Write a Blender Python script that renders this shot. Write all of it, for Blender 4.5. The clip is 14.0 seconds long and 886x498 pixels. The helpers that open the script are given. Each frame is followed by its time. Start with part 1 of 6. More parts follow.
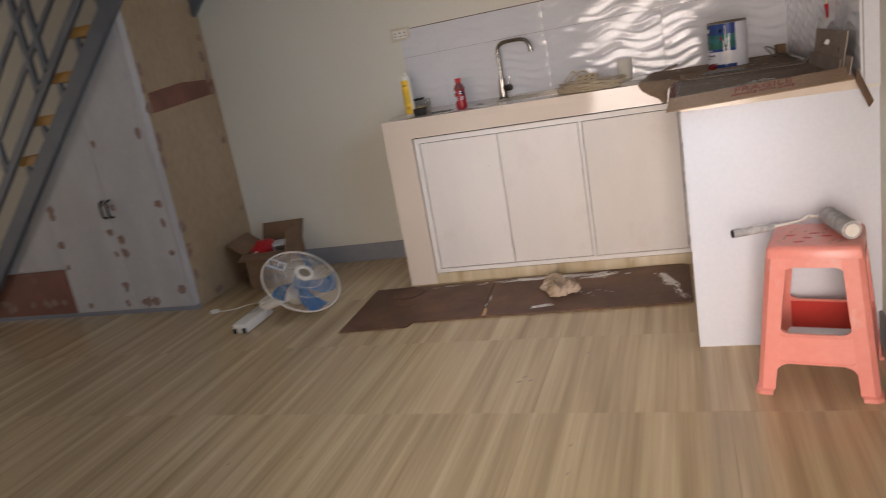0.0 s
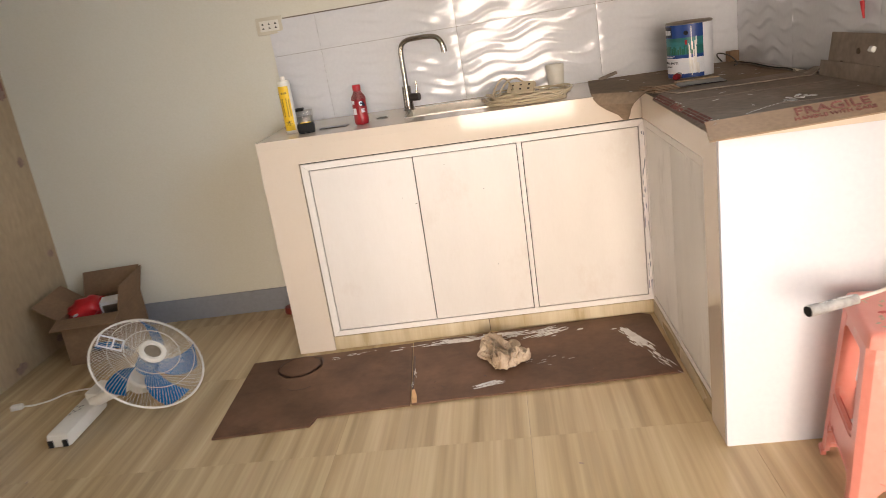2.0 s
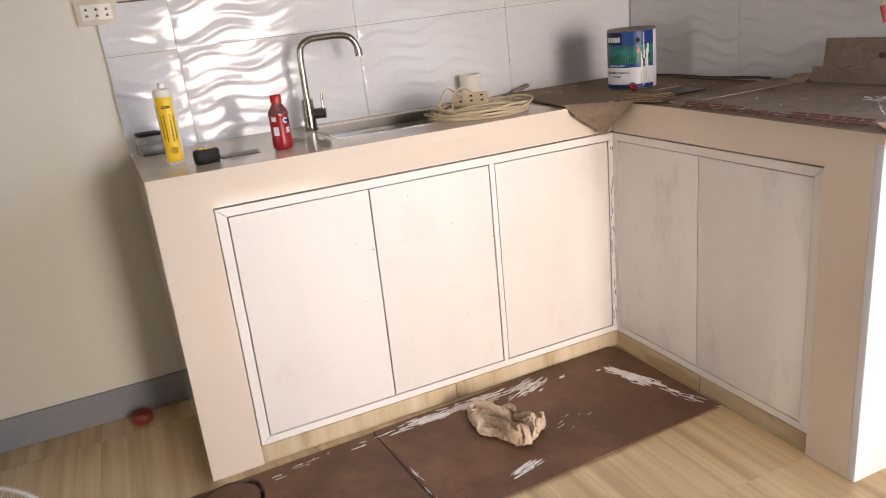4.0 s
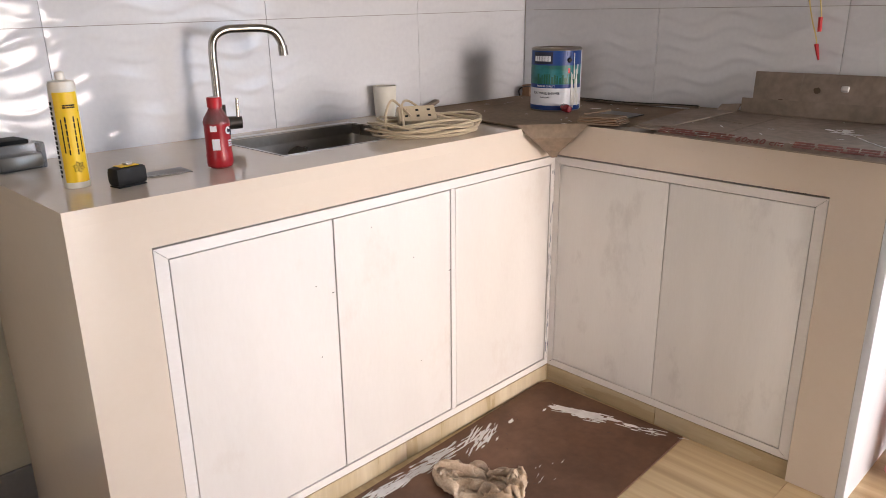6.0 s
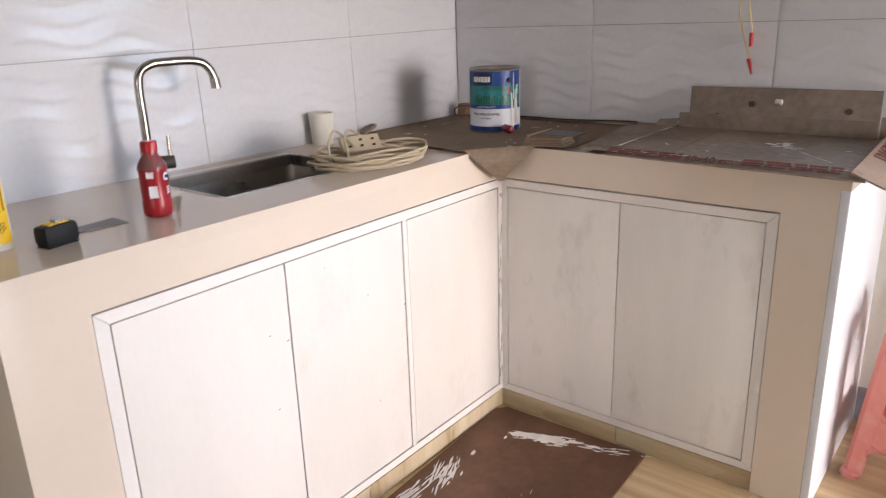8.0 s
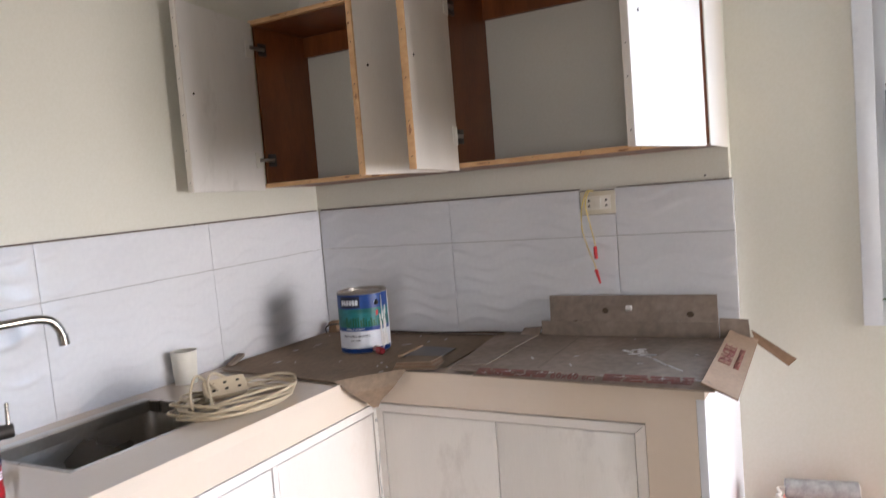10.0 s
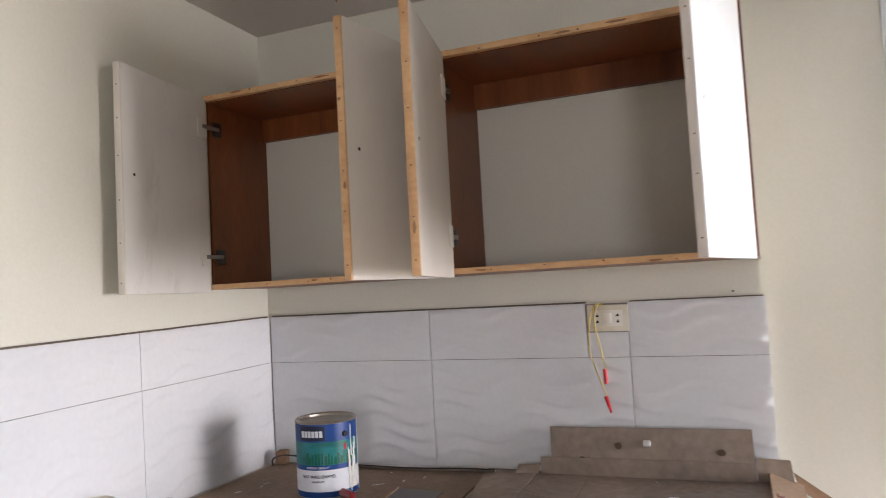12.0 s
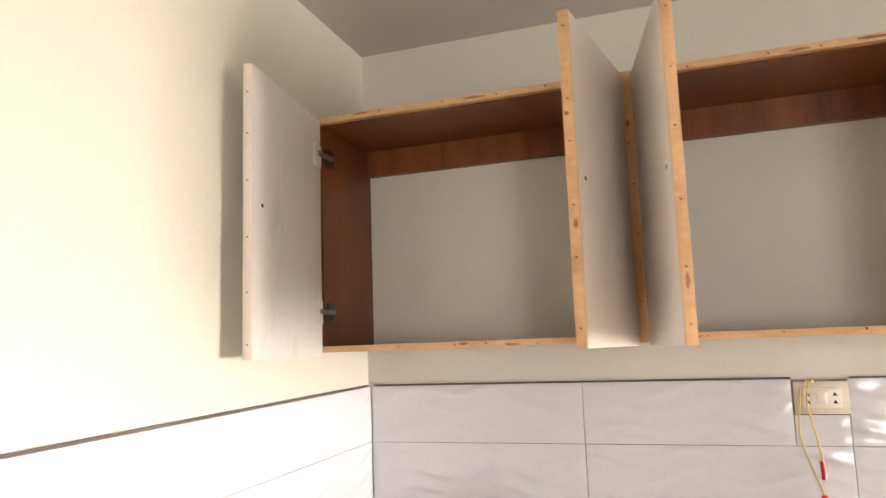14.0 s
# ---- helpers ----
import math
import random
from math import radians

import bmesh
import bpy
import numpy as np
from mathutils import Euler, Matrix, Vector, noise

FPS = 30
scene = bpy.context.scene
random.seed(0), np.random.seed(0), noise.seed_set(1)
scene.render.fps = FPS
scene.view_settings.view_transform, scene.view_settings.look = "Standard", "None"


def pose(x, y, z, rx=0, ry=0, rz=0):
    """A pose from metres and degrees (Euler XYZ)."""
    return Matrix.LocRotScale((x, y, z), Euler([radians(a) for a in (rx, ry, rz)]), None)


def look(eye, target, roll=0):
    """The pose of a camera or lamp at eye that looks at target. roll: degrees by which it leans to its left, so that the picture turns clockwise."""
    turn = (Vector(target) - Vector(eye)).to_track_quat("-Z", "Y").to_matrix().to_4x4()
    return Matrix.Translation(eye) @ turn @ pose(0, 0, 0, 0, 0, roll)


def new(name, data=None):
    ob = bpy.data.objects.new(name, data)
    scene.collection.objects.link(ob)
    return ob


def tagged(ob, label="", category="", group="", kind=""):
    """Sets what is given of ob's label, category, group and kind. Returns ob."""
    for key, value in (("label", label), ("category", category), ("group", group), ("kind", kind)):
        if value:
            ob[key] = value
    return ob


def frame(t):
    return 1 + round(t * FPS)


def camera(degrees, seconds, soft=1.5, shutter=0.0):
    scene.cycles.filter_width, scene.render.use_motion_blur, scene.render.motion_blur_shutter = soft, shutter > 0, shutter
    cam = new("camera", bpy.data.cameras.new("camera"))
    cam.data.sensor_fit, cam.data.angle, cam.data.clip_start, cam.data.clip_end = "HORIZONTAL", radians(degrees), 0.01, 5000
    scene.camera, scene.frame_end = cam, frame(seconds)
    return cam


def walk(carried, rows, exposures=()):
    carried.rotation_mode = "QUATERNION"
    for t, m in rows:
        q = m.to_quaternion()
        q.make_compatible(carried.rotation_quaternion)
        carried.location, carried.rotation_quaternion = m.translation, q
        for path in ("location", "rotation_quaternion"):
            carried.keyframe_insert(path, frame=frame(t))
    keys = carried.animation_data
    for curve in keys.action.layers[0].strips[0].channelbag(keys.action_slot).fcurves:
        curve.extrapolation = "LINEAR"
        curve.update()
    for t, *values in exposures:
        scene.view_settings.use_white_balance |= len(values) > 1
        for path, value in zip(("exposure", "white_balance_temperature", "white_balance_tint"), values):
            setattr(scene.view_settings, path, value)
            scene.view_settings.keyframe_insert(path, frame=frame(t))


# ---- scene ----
cam = camera(62.7, 14.0, soft=0.8, shutter=0.5)
PATH = [
    (0, (0.104, 0.439, 1.17), (-0.544, 2.259, 0.653), -10.1),
    (0.5, (-0.011, 0.66, 1.2), (-0.441, 2.539, 0.665), -8.6),
    (1, (-0.115, 0.799, 1.231), (-0.432, 2.696, 0.682), -7.8),
    (1.5, (-0.233, 1.018, 1.234), (-0.562, 2.91, 0.677), -8.7),
    (2, (-0.407, 1.211, 1.205), (-0.607, 3.113, 0.618), -8.5),
    (2.5, (-0.657, 1.403, 1.205), (-0.692, 3.309, 0.6), -8.1),
    (3, (-0.931, 1.622, 1.223), (-0.745, 3.514, 0.602), -7.5),
    (3.5, (-1.178, 1.747, 1.206), (-0.691, 3.586, 0.588), -6.4),
    (4, (-1.356, 1.965, 1.205), (-0.626, 3.721, 0.585), -5.9),
    (6.5, (-1.725, 2.647, 1.191), (-0.348, 3.957, 0.569), 0.3),
    (7, (-1.733, 2.692, 1.189), (-0.332, 3.972, 0.556), 0.3),
    (9.3, (-1.641, 2.681, 1.324), (0.018, 3.747, 0.991), -4.4),
    (9.5, (-1.65, 2.676, 1.328), (0.04, 3.714, 1.069), -4.5),
    (10, (-1.65, 2.673, 1.366), (0.089, 3.65, 1.228), -4.6),
    (10.5, (-1.649, 2.692, 1.378), (0.144, 3.578, 1.367), -4.1),
    (11, (-1.619, 2.759, 1.392), (0.198, 3.592, 1.429), -3.5),
    (11.5, (-1.511, 2.881, 1.41), (0.331, 3.651, 1.522), -3.1),
    (12, (-1.421, 3.012, 1.41), (0.425, 3.772, 1.528), -3.1),
    (12.5, (-1.352, 3.196, 1.432), (0.5, 3.938, 1.577), -3.0),
    (13, (-1.247, 3.36, 1.414), (0.606, 4.095, 1.578), -2.5),
    (13.5, (-1.223, 3.496, 1.429), (0.643, 4.183, 1.644), -2.1),
    (14, (-1.253, 3.618, 1.455), (0.619, 4.27, 1.725), -2.0),
]
EXPOSURES = [(0.0, -1.06, 6500, 19), (0.5, -0.86, 6700, 18), (1.0, -0.56, 7400, 16), (1.5, -0.41, 7200, 16), (2.5, -0.29, 6900, 17), (4.0, -0.21, 6500, 18), (7.0, -0.16, 6200, 18), (10.0, 0.0, 5800, 15), (11.0, 0.05, 5800, 15), (12.0, 0.28, 5800, 15), (13.0, 0.73, 5900, 17), (14.0, 1.1, 6400, 18)]
walk(cam, [(t, look(eye, target, roll)) for t, eye, target, roll in PATH], EXPOSURES)

# ---- light ----
world = bpy.data.worlds.new("sky")
scene.world = world
world.use_nodes = True
wn = world.node_tree.nodes
sky = wn.new("ShaderNodeTexSky")
sky.sky_type, sky.sun_disc = "NISHITA", False
sky.sun_elevation, sky.sun_rotation = radians(48), radians(281)
sky.dust_density = 4.0
wn["Background"].inputs["Strength"].default_value = 0.15
world.node_tree.links.new(sky.outputs["Color"], wn["Background"].inputs["Color"])

sun = new("sun", bpy.data.lights.new("sun", "SUN"))
sun.data.energy, sun.data.angle, sun.data.color = 5.0, radians(0.5), (1.0, 0.95, 0.86)
sun.matrix_world = look((-8, 1.5, 9), (0, 0, 0))


def opening_light(name, eye, target, w, h, watts, colour, spread=180):
    lamp = new(name, bpy.data.lights.new(name, "AREA"))
    lamp.data.shape, lamp.data.size, lamp.data.size_y = "RECTANGLE", w, h
    lamp.data.energy, lamp.data.color, lamp.data.spread = watts, colour, radians(spread)
    lamp.matrix_world = look(eye, target)
    return lamp


# sky light at the east window, the bright yard before the entrance, and an added fill lamp in an unseen far west
# opening
opening_light("window_daylight", (0.80, 1.80, 1.52), (-1, 2.3, 1.05), 1.1, 1.05, 23, (0.68, 0.84, 1.0), 126)
opening_light("entrance_daylight", (0.04, -1.2, 0.95), (-0.05, 2, 0.32), 1.25, 1.8, 43, (1.0, 0.9, 0.78), 65)
# added fill from the west for the cabinet interior and window wall
opening_light("front_door_daylight", (-7.66, 0.92, 1.2), (0, 2.4, 1.2), 1.15, 1.95, 30, (1.0, 0.95, 0.89), 120)


# ---- materials ----
def mat(name, col, col2=None, rough=0.5, metal=0.0, scale=5.0, fine=70.0, bump=0.15, stretch=(1, 1, 1), lo=0.35, hi=0.7,
        fine_mix=0.12, coat=0.0, rough_var=0.1, trans=0.0, ior=1.45, alpha=1.0, detail=4.0, per_object=0.0, spec=0.5, dirt=None):
    """A surface with broad variation (col to col2), fine grain, uneven gloss and relief."""
    m = bpy.data.materials.new(name)
    m.use_nodes = True
    nt = m.node_tree
    nodes, link = nt.nodes, nt.links.new
    b = nodes["Principled BSDF"]
    if col2 is None:
        col2 = tuple(c * 0.86 for c in col)
    tc, mp, oi = nodes.new("ShaderNodeTexCoord"), nodes.new("ShaderNodeMapping"), nodes.new("ShaderNodeObjectInfo")
    link(tc.outputs["Object"], mp.inputs["Vector"])
    mp.inputs["Scale"].default_value = stretch
    off = nodes.new("ShaderNodeMath")
    off.operation = "MULTIPLY"
    off.inputs[1].default_value = 37.0
    link(oi.outputs["Random"], off.inputs[0])
    link(off.outputs[0], mp.inputs["Location"])
    n1, n2 = nodes.new("ShaderNodeTexNoise"), nodes.new("ShaderNodeTexNoise")
    for n, s, d in ((n1, scale, detail), (n2, fine, 3.0)):
        n.inputs["Scale"].default_value, n.inputs["Detail"].default_value = s, d
        link(mp.outputs["Vector"], n.inputs["Vector"])
    ramp = nodes.new("ShaderNodeValToRGB")
    ramp.color_ramp.elements[0].position, ramp.color_ramp.elements[1].position = lo, hi
    ramp.color_ramp.elements[0].color, ramp.color_ramp.elements[1].color = (*col2, 1), (*col, 1)
    link(n1.outputs["Fac"], ramp.inputs["Fac"])
    mix = nodes.new("ShaderNodeMix")
    mix.data_type, mix.blend_type = "RGBA", "OVERLAY"
    mix.inputs["Factor"].default_value = fine_mix
    link(ramp.outputs["Color"], mix.inputs["A"])
    link(n2.outputs["Fac"], mix.inputs["B"])
    out = mix.outputs["Result"]
    if per_object:
        hsv, mr = nodes.new("ShaderNodeHueSaturation"), nodes.new("ShaderNodeMapRange")
        mr.inputs["To Min"].default_value, mr.inputs["To Max"].default_value = 1 - per_object, 1 + per_object
        link(oi.outputs["Random"], mr.inputs["Value"])
        link(mr.outputs["Result"], hsv.inputs["Value"])
        link(out, hsv.inputs["Color"])
        out = hsv.outputs["Color"]
    if dirt:      # colour, scale, start, amount, stretch of worn and stained patches
        dcol, dscale, dstart, damount, dstretch = dirt
        m3, n3, r3, x3 = (nodes.new(k) for k in ("ShaderNodeMapping", "ShaderNodeTexNoise", "ShaderNodeMapRange", "ShaderNodeMix"))
        m3.inputs["Scale"].default_value = dstretch
        link(tc.outputs["Object"], m3.inputs["Vector"])
        link(off.outputs[0], m3.inputs["Location"])
        link(m3.outputs["Vector"], n3.inputs["Vector"])
        n3.inputs["Scale"].default_value, n3.inputs["Detail"].default_value, n3.inputs["Roughness"].default_value = dscale, 9.0, 0.68
        r3.inputs["From Min"].default_value, r3.inputs["From Max"].default_value = dstart, dstart + 0.14
        r3.inputs["To Max"].default_value = damount
        link(n3.outputs["Fac"], r3.inputs["Value"])
        x3.data_type = "RGBA"
        link(r3.outputs["Result"], x3.inputs["Factor"])
        link(out, x3.inputs["A"])
        x3.inputs["B"].default_value = (*dcol, 1)
        out = x3.outputs["Result"]
    link(out, b.inputs["Base Color"])
    b.inputs["Specular IOR Level"].default_value = spec
    rr = nodes.new("ShaderNodeMapRange")
    rr.inputs["To Min"].default_value, rr.inputs["To Max"].default_value = max(0.02, rough - rough_var), min(1, rough + rough_var)
    link(n1.outputs["Fac"], rr.inputs["Value"])
    link(rr.outputs["Result"], b.inputs["Roughness"])
    if bump:
        bp = nodes.new("ShaderNodeBump")
        bp.inputs["Strength"].default_value, bp.inputs["Distance"].default_value = bump, 0.002
        link(n2.outputs["Fac"], bp.inputs["Height"])
        link(bp.outputs["Normal"], b.inputs["Normal"])
    b.inputs["Metallic"].default_value = metal
    b.inputs["Coat Weight"].default_value = coat
    b.inputs["Coat Roughness"].default_value = 0.08
    b.inputs["Transmission Weight"].default_value = trans
    b.inputs["IOR"].default_value = ior
    b.inputs["Alpha"].default_value = alpha
    return m


WALL = mat("cream_wall_paint", (0.71, 0.69, 0.605), (0.68, 0.66, 0.575), rough=0.55, scale=1.3, fine=120, bump=0.06)
CEIL = mat("ceiling_paint", (0.66, 0.63, 0.59), (0.61, 0.58, 0.54), rough=0.7, scale=1.0, fine=90, bump=0.05)
SKIRT = mat("grey_skirting_paint", (0.27, 0.28, 0.31), (0.23, 0.24, 0.27), rough=0.45, scale=4)
FLOORT = mat("stone_look_floor_tile", (0.64, 0.49, 0.295), (0.40, 0.288, 0.155), rough=0.14, rough_var=0.05, scale=1.0, fine=3.2, stretch=(17, 0.45, 1),
             bump=0.0, fine_mix=0.28, lo=0.28, hi=0.7, detail=6, per_object=0.03)
GROUT = mat("floor_grout", (0.33, 0.26, 0.18), rough=0.8)
TILE = mat("white_wall_tile", (0.69, 0.695, 0.72), (0.665, 0.67, 0.70), rough=0.06, rough_var=0.02, scale=2, bump=0.0, spec=0.42)
TGROUT = mat("wall_tile_grout", (0.33, 0.31, 0.29), rough=0.8)
TOPJ = mat("dirty_tile_edge", (0.16, 0.13, 0.11), rough=0.9)
SLAB = mat("cream_porcelain_slab", (0.70, 0.60, 0.50), (0.67, 0.575, 0.48), rough=0.06, rough_var=0.02, scale=3, bump=0.0, fine_mix=0.03)
ENDW = mat("white_porcelain_slab", (0.69, 0.705, 0.75), (0.67, 0.685, 0.73), rough=0.38, rough_var=0.05, scale=3, bump=0.0, spec=0.2)
TOE = mat("travertine_toe_tile", (0.56, 0.47, 0.32), (0.38, 0.29, 0.17), rough=0.3, scale=1.2, stretch=(2, 2, 14), fine=9, lo=0.3, hi=0.7)
TOEV = mat("travertine_toe_tile_sink", (0.62, 0.53, 0.38), (0.44, 0.34, 0.2), rough=0.3, scale=1.2, stretch=(14, 2, 1.5), fine=9, lo=0.3, hi=0.7)
PRIMER = mat("white_primer_panel", (0.76, 0.715, 0.675), (0.72, 0.675, 0.635), rough=0.55, scale=2.0, stretch=(4, 4, 1.2), fine=30, fine_mix=0.06, bump=0.1, lo=0.25, hi=0.6, dirt=((0.60, 0.50, 0.43), 3.0, 0.58, 0.36, (1.6, 1.6, 1.1)))
PRIMERG = mat("thin_white_primer", (0.81, 0.78, 0.745), (0.74, 0.71, 0.68), rough=0.6, scale=2.0, stretch=(5, 5, 0.7), fine=45, fine_mix=0.10, bump=0.12, lo=0.25, hi=0.7, dirt=((0.46, 0.42, 0.39), 3.4, 0.56, 0.42, (1.8, 1.8, 0.9)))
TRIMW = mat("white_primed_frame", (0.79, 0.75, 0.715), (0.76, 0.72, 0.685), rough=0.5, scale=4, stretch=(1, 1, 3), fine=40, dirt=((0.40, 0.39, 0.38), 3.5, 0.65, 0.4, (2, 2, 1)))
# near-black for nail marks and for the shade painted into gaps
GAP = mat("dark_mark_and_shade", (0.04, 0.035, 0.03), rough=0.9)
DOORW = mat("white_painted_door", (0.75, 0.695, 0.63), (0.71, 0.655, 0.59), rough=0.5, scale=2, stretch=(5, 5, 0.8), fine=60, dirt=((0.55, 0.50, 0.46), 3.0, 0.62, 0.4, (2, 2, 0.6)))
STAIN = mat("brown_stained_plywood", (0.25, 0.082, 0.022), (0.12, 0.034, 0.009), rough=0.38, scale=2, stretch=(3, 9, 0.9), fine=30, fine_mix=0.25, lo=0.25)
PINE = mat("raw_pine_edge", (0.68, 0.425, 0.215), (0.54, 0.30, 0.13), rough=0.6, scale=3, stretch=(4, 2, 4), fine=24, fine_mix=0.25, lo=0.2, hi=0.55)
KNOT = mat("pine_knot", (0.38, 0.20, 0.10), (0.26, 0.125, 0.06), rough=0.6, scale=30)
STEEL = mat("brushed_steel", (0.45, 0.42, 0.38), (0.35, 0.325, 0.29), rough=0.3, metal=1.0, scale=3, stretch=(1, 14, 1), bump=0.03)
CHROME = mat("satin_chrome", (0.38, 0.355, 0.32), rough=0.17, metal=1.0, scale=4, bump=0.0)
DARKM = mat("dark_steel", (0.10, 0.09, 0.085), rough=0.35, metal=0.8)
BOARD = mat("brown_plywood_board", (0.20, 0.105, 0.063), (0.105, 0.052, 0.031), rough=0.5, spec=0.3, scale=5, fine=45, fine_mix=0.22, bump=0.2, detail=7, dirt=((0.075, 0.037, 0.022), 4.0, 0.57, 0.7, (1, 1, 1)))
PAINT = mat("spilt_white_paint", (0.8, 0.79, 0.77), (0.62, 0.6, 0.58), rough=0.4, scale=20)
RINGS = mat("dark_ring_stain", (0.055, 0.021, 0.012), (0.085, 0.037, 0.021), rough=0.35, scale=20)
CARD = mat("worn_cardboard", (0.27, 0.195, 0.135), (0.20, 0.145, 0.10), rough=0.85, scale=5, fine=70, fine_mix=0.3, bump=0.25, detail=6, dirt=((0.13, 0.095, 0.07), 4.0, 0.58, 0.7, (1, 1, 1)))
CARDD = mat("dusty_cardboard", (0.31, 0.245, 0.20), (0.215, 0.17, 0.135), rough=0.75, scale=6, fine=40, fine_mix=0.35, bump=0.25, detail=7, dirt=((0.42, 0.39, 0.36), 5.0, 0.60, 0.6, (1, 1.6, 1)))
CARDL = mat("clean_cardboard", (0.31, 0.21, 0.14), (0.25, 0.17, 0.11), rough=0.85, scale=5, fine=80, fine_mix=0.2)
CARDI = mat("brown_box_cardboard", (0.25, 0.155, 0.09), (0.19, 0.115, 0.067), rough=0.85, scale=5, fine=80, fine_mix=0.2)
REDINK = mat("red_print", (0.25, 0.085, 0.07), (0.17, 0.075, 0.06), rough=0.8, scale=30)
WPLAST = mat("white_plastic", (0.78, 0.75, 0.69), (0.72, 0.69, 0.62), rough=0.32, scale=5, bump=0.03)
CREAMP = mat("cream_plastic", (0.66, 0.61, 0.50), (0.60, 0.55, 0.44), rough=0.4, scale=9, bump=0.03)
CLEAR = mat("clear_plastic", (0.85, 0.87, 0.88), rough=0.12, trans=0.92, ior=1.3, bump=0.0)
GLASS = mat("window_glass", (1, 1, 1), (1, 1, 1), rough=0.02, rough_var=0.0, trans=1.0, ior=1.02, bump=0.0, fine_mix=0.0)
BLUEB = mat("blue_fan_blade", (0.004, 0.19, 0.50), (0.003, 0.14, 0.40), rough=0.2, scale=5, trans=0.12, bump=0.0)
BLACK = mat("black_plastic", (0.012, 0.012, 0.012), rough=0.6, scale=20, spec=0.3)
YELLOW = mat("yellow_label", (0.85, 0.56, 0.02), (0.8, 0.5, 0.015), rough=0.4, scale=6, bump=0.0)
CAPR = mat("dull_red_plastic", (0.22, 0.03, 0.018), (0.15, 0.02, 0.012), rough=0.4, scale=20, bump=0.05)
REDP = mat("red_plastic", (0.48, 0.015, 0.02), (0.38, 0.011, 0.015), rough=0.3, scale=8, bump=0.02)
TEA = mat("red_drink_label", (0.36, 0.013, 0.02), (0.25, 0.008, 0.014), rough=0.3, scale=15, bump=0.0)
STOOL = mat("faded_coral_plastic", (0.80, 0.30, 0.245), (0.74, 0.25, 0.20), rough=0.3, scale=4, fine=50, bump=0.05, dirt=((0.80, 0.55, 0.48), 5.0, 0.57, 0.6, (1, 1, 0.7)))
STOOLIN = mat("red_plastic_inside", (0.62, 0.05, 0.035), (0.5, 0.035, 0.025), rough=0.4, scale=5)
FLEECE = mat("grey_paint_roller_fleece", (0.50, 0.49, 0.47), (0.30, 0.29, 0.28), rough=0.95, scale=40, fine=200, bump=0.9)
RAG = mat("stained_beige_rag", (0.62, 0.50, 0.38), (0.40, 0.28, 0.18), rough=0.95, scale=9, fine=160, fine_mix=0.3, bump=0.4)
CORD = mat("ivory_cable", (0.56, 0.47, 0.33), (0.47, 0.38, 0.26), rough=0.45, scale=12, bump=0.0)
YWIRE = mat("yellow_wire", (0.72, 0.56, 0.16), rough=0.4, scale=12, bump=0.0)
BLUEL = mat("blue_label", (0.008, 0.05, 0.24), (0.006, 0.04, 0.19), rough=0.4, scale=8, bump=0.0)
TEAL = mat("teal_label", (0.025, 0.22, 0.26), (0.006, 0.11, 0.10), rough=0.4, scale=14, stretch=(1, 1, 2), bump=0.0)
NAVY = mat("navy_label", (0.006, 0.009, 0.035), rough=0.4, scale=8, bump=0.0)
LABELW = mat("white_label", (0.74, 0.75, 0.80), (0.66, 0.68, 0.74), rough=0.3, scale=8, bump=0.0)
TIN = mat("tin", (0.42, 0.39, 0.35), (0.3, 0.27, 0.24), rough=0.35, metal=0.85, scale=8)
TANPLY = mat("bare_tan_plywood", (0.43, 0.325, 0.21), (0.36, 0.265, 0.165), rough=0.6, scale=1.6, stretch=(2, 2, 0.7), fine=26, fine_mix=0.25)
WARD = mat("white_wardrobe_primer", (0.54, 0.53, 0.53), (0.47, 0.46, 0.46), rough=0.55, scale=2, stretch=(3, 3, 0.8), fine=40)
PUTTY = mat("brown_putty", (0.34, 0.235, 0.19), (0.25, 0.165, 0.13), rough=0.8, scale=25)
REDBR = mat("red_brown_primer", (0.24, 0.105, 0.07), (0.18, 0.075, 0.05), rough=0.6, scale=6, fine=40, dirt=((0.34, 0.29, 0.25), 7.0, 0.60, 0.5, (1, 1, 1)))
STEELP = mat("grey_painted_steel", (0.15, 0.16, 0.175), (0.115, 0.125, 0.14), rough=0.45, scale=6, fine=60)
TREAD = mat("yellow_wood_tread", (0.60, 0.34, 0.08), (0.47, 0.24, 0.05), rough=0.5, scale=3, stretch=(8, 1, 8), fine=30)
ALU = mat("white_window_frame", (0.74, 0.76, 0.80), (0.70, 0.72, 0.76), rough=0.3, scale=5, bump=0.02)
BROWNG = mat("brown_gasket", (0.09, 0.06, 0.035), rough=0.6)
LEAF = mat("palm_leaf", (0.21, 0.27, 0.09), (0.12, 0.17, 0.05), rough=0.5, scale=6)
SHRUB = mat("shrub_leaf", (0.18, 0.23, 0.07), (0.08, 0.12, 0.035), rough=0.6, scale=9)
BARK = mat("palm_bark", (0.2, 0.15, 0.1), (0.12, 0.09, 0.06), rough=0.9, scale=14, bump=0.6)
EARTH = mat("garden_ground", (0.30, 0.27, 0.2), (0.12, 0.15, 0.06), rough=0.95, scale=0.7, fine=30)
ROUGHC = mat("outside_render", (0.5, 0.48, 0.44), rough=0.9, scale=2)


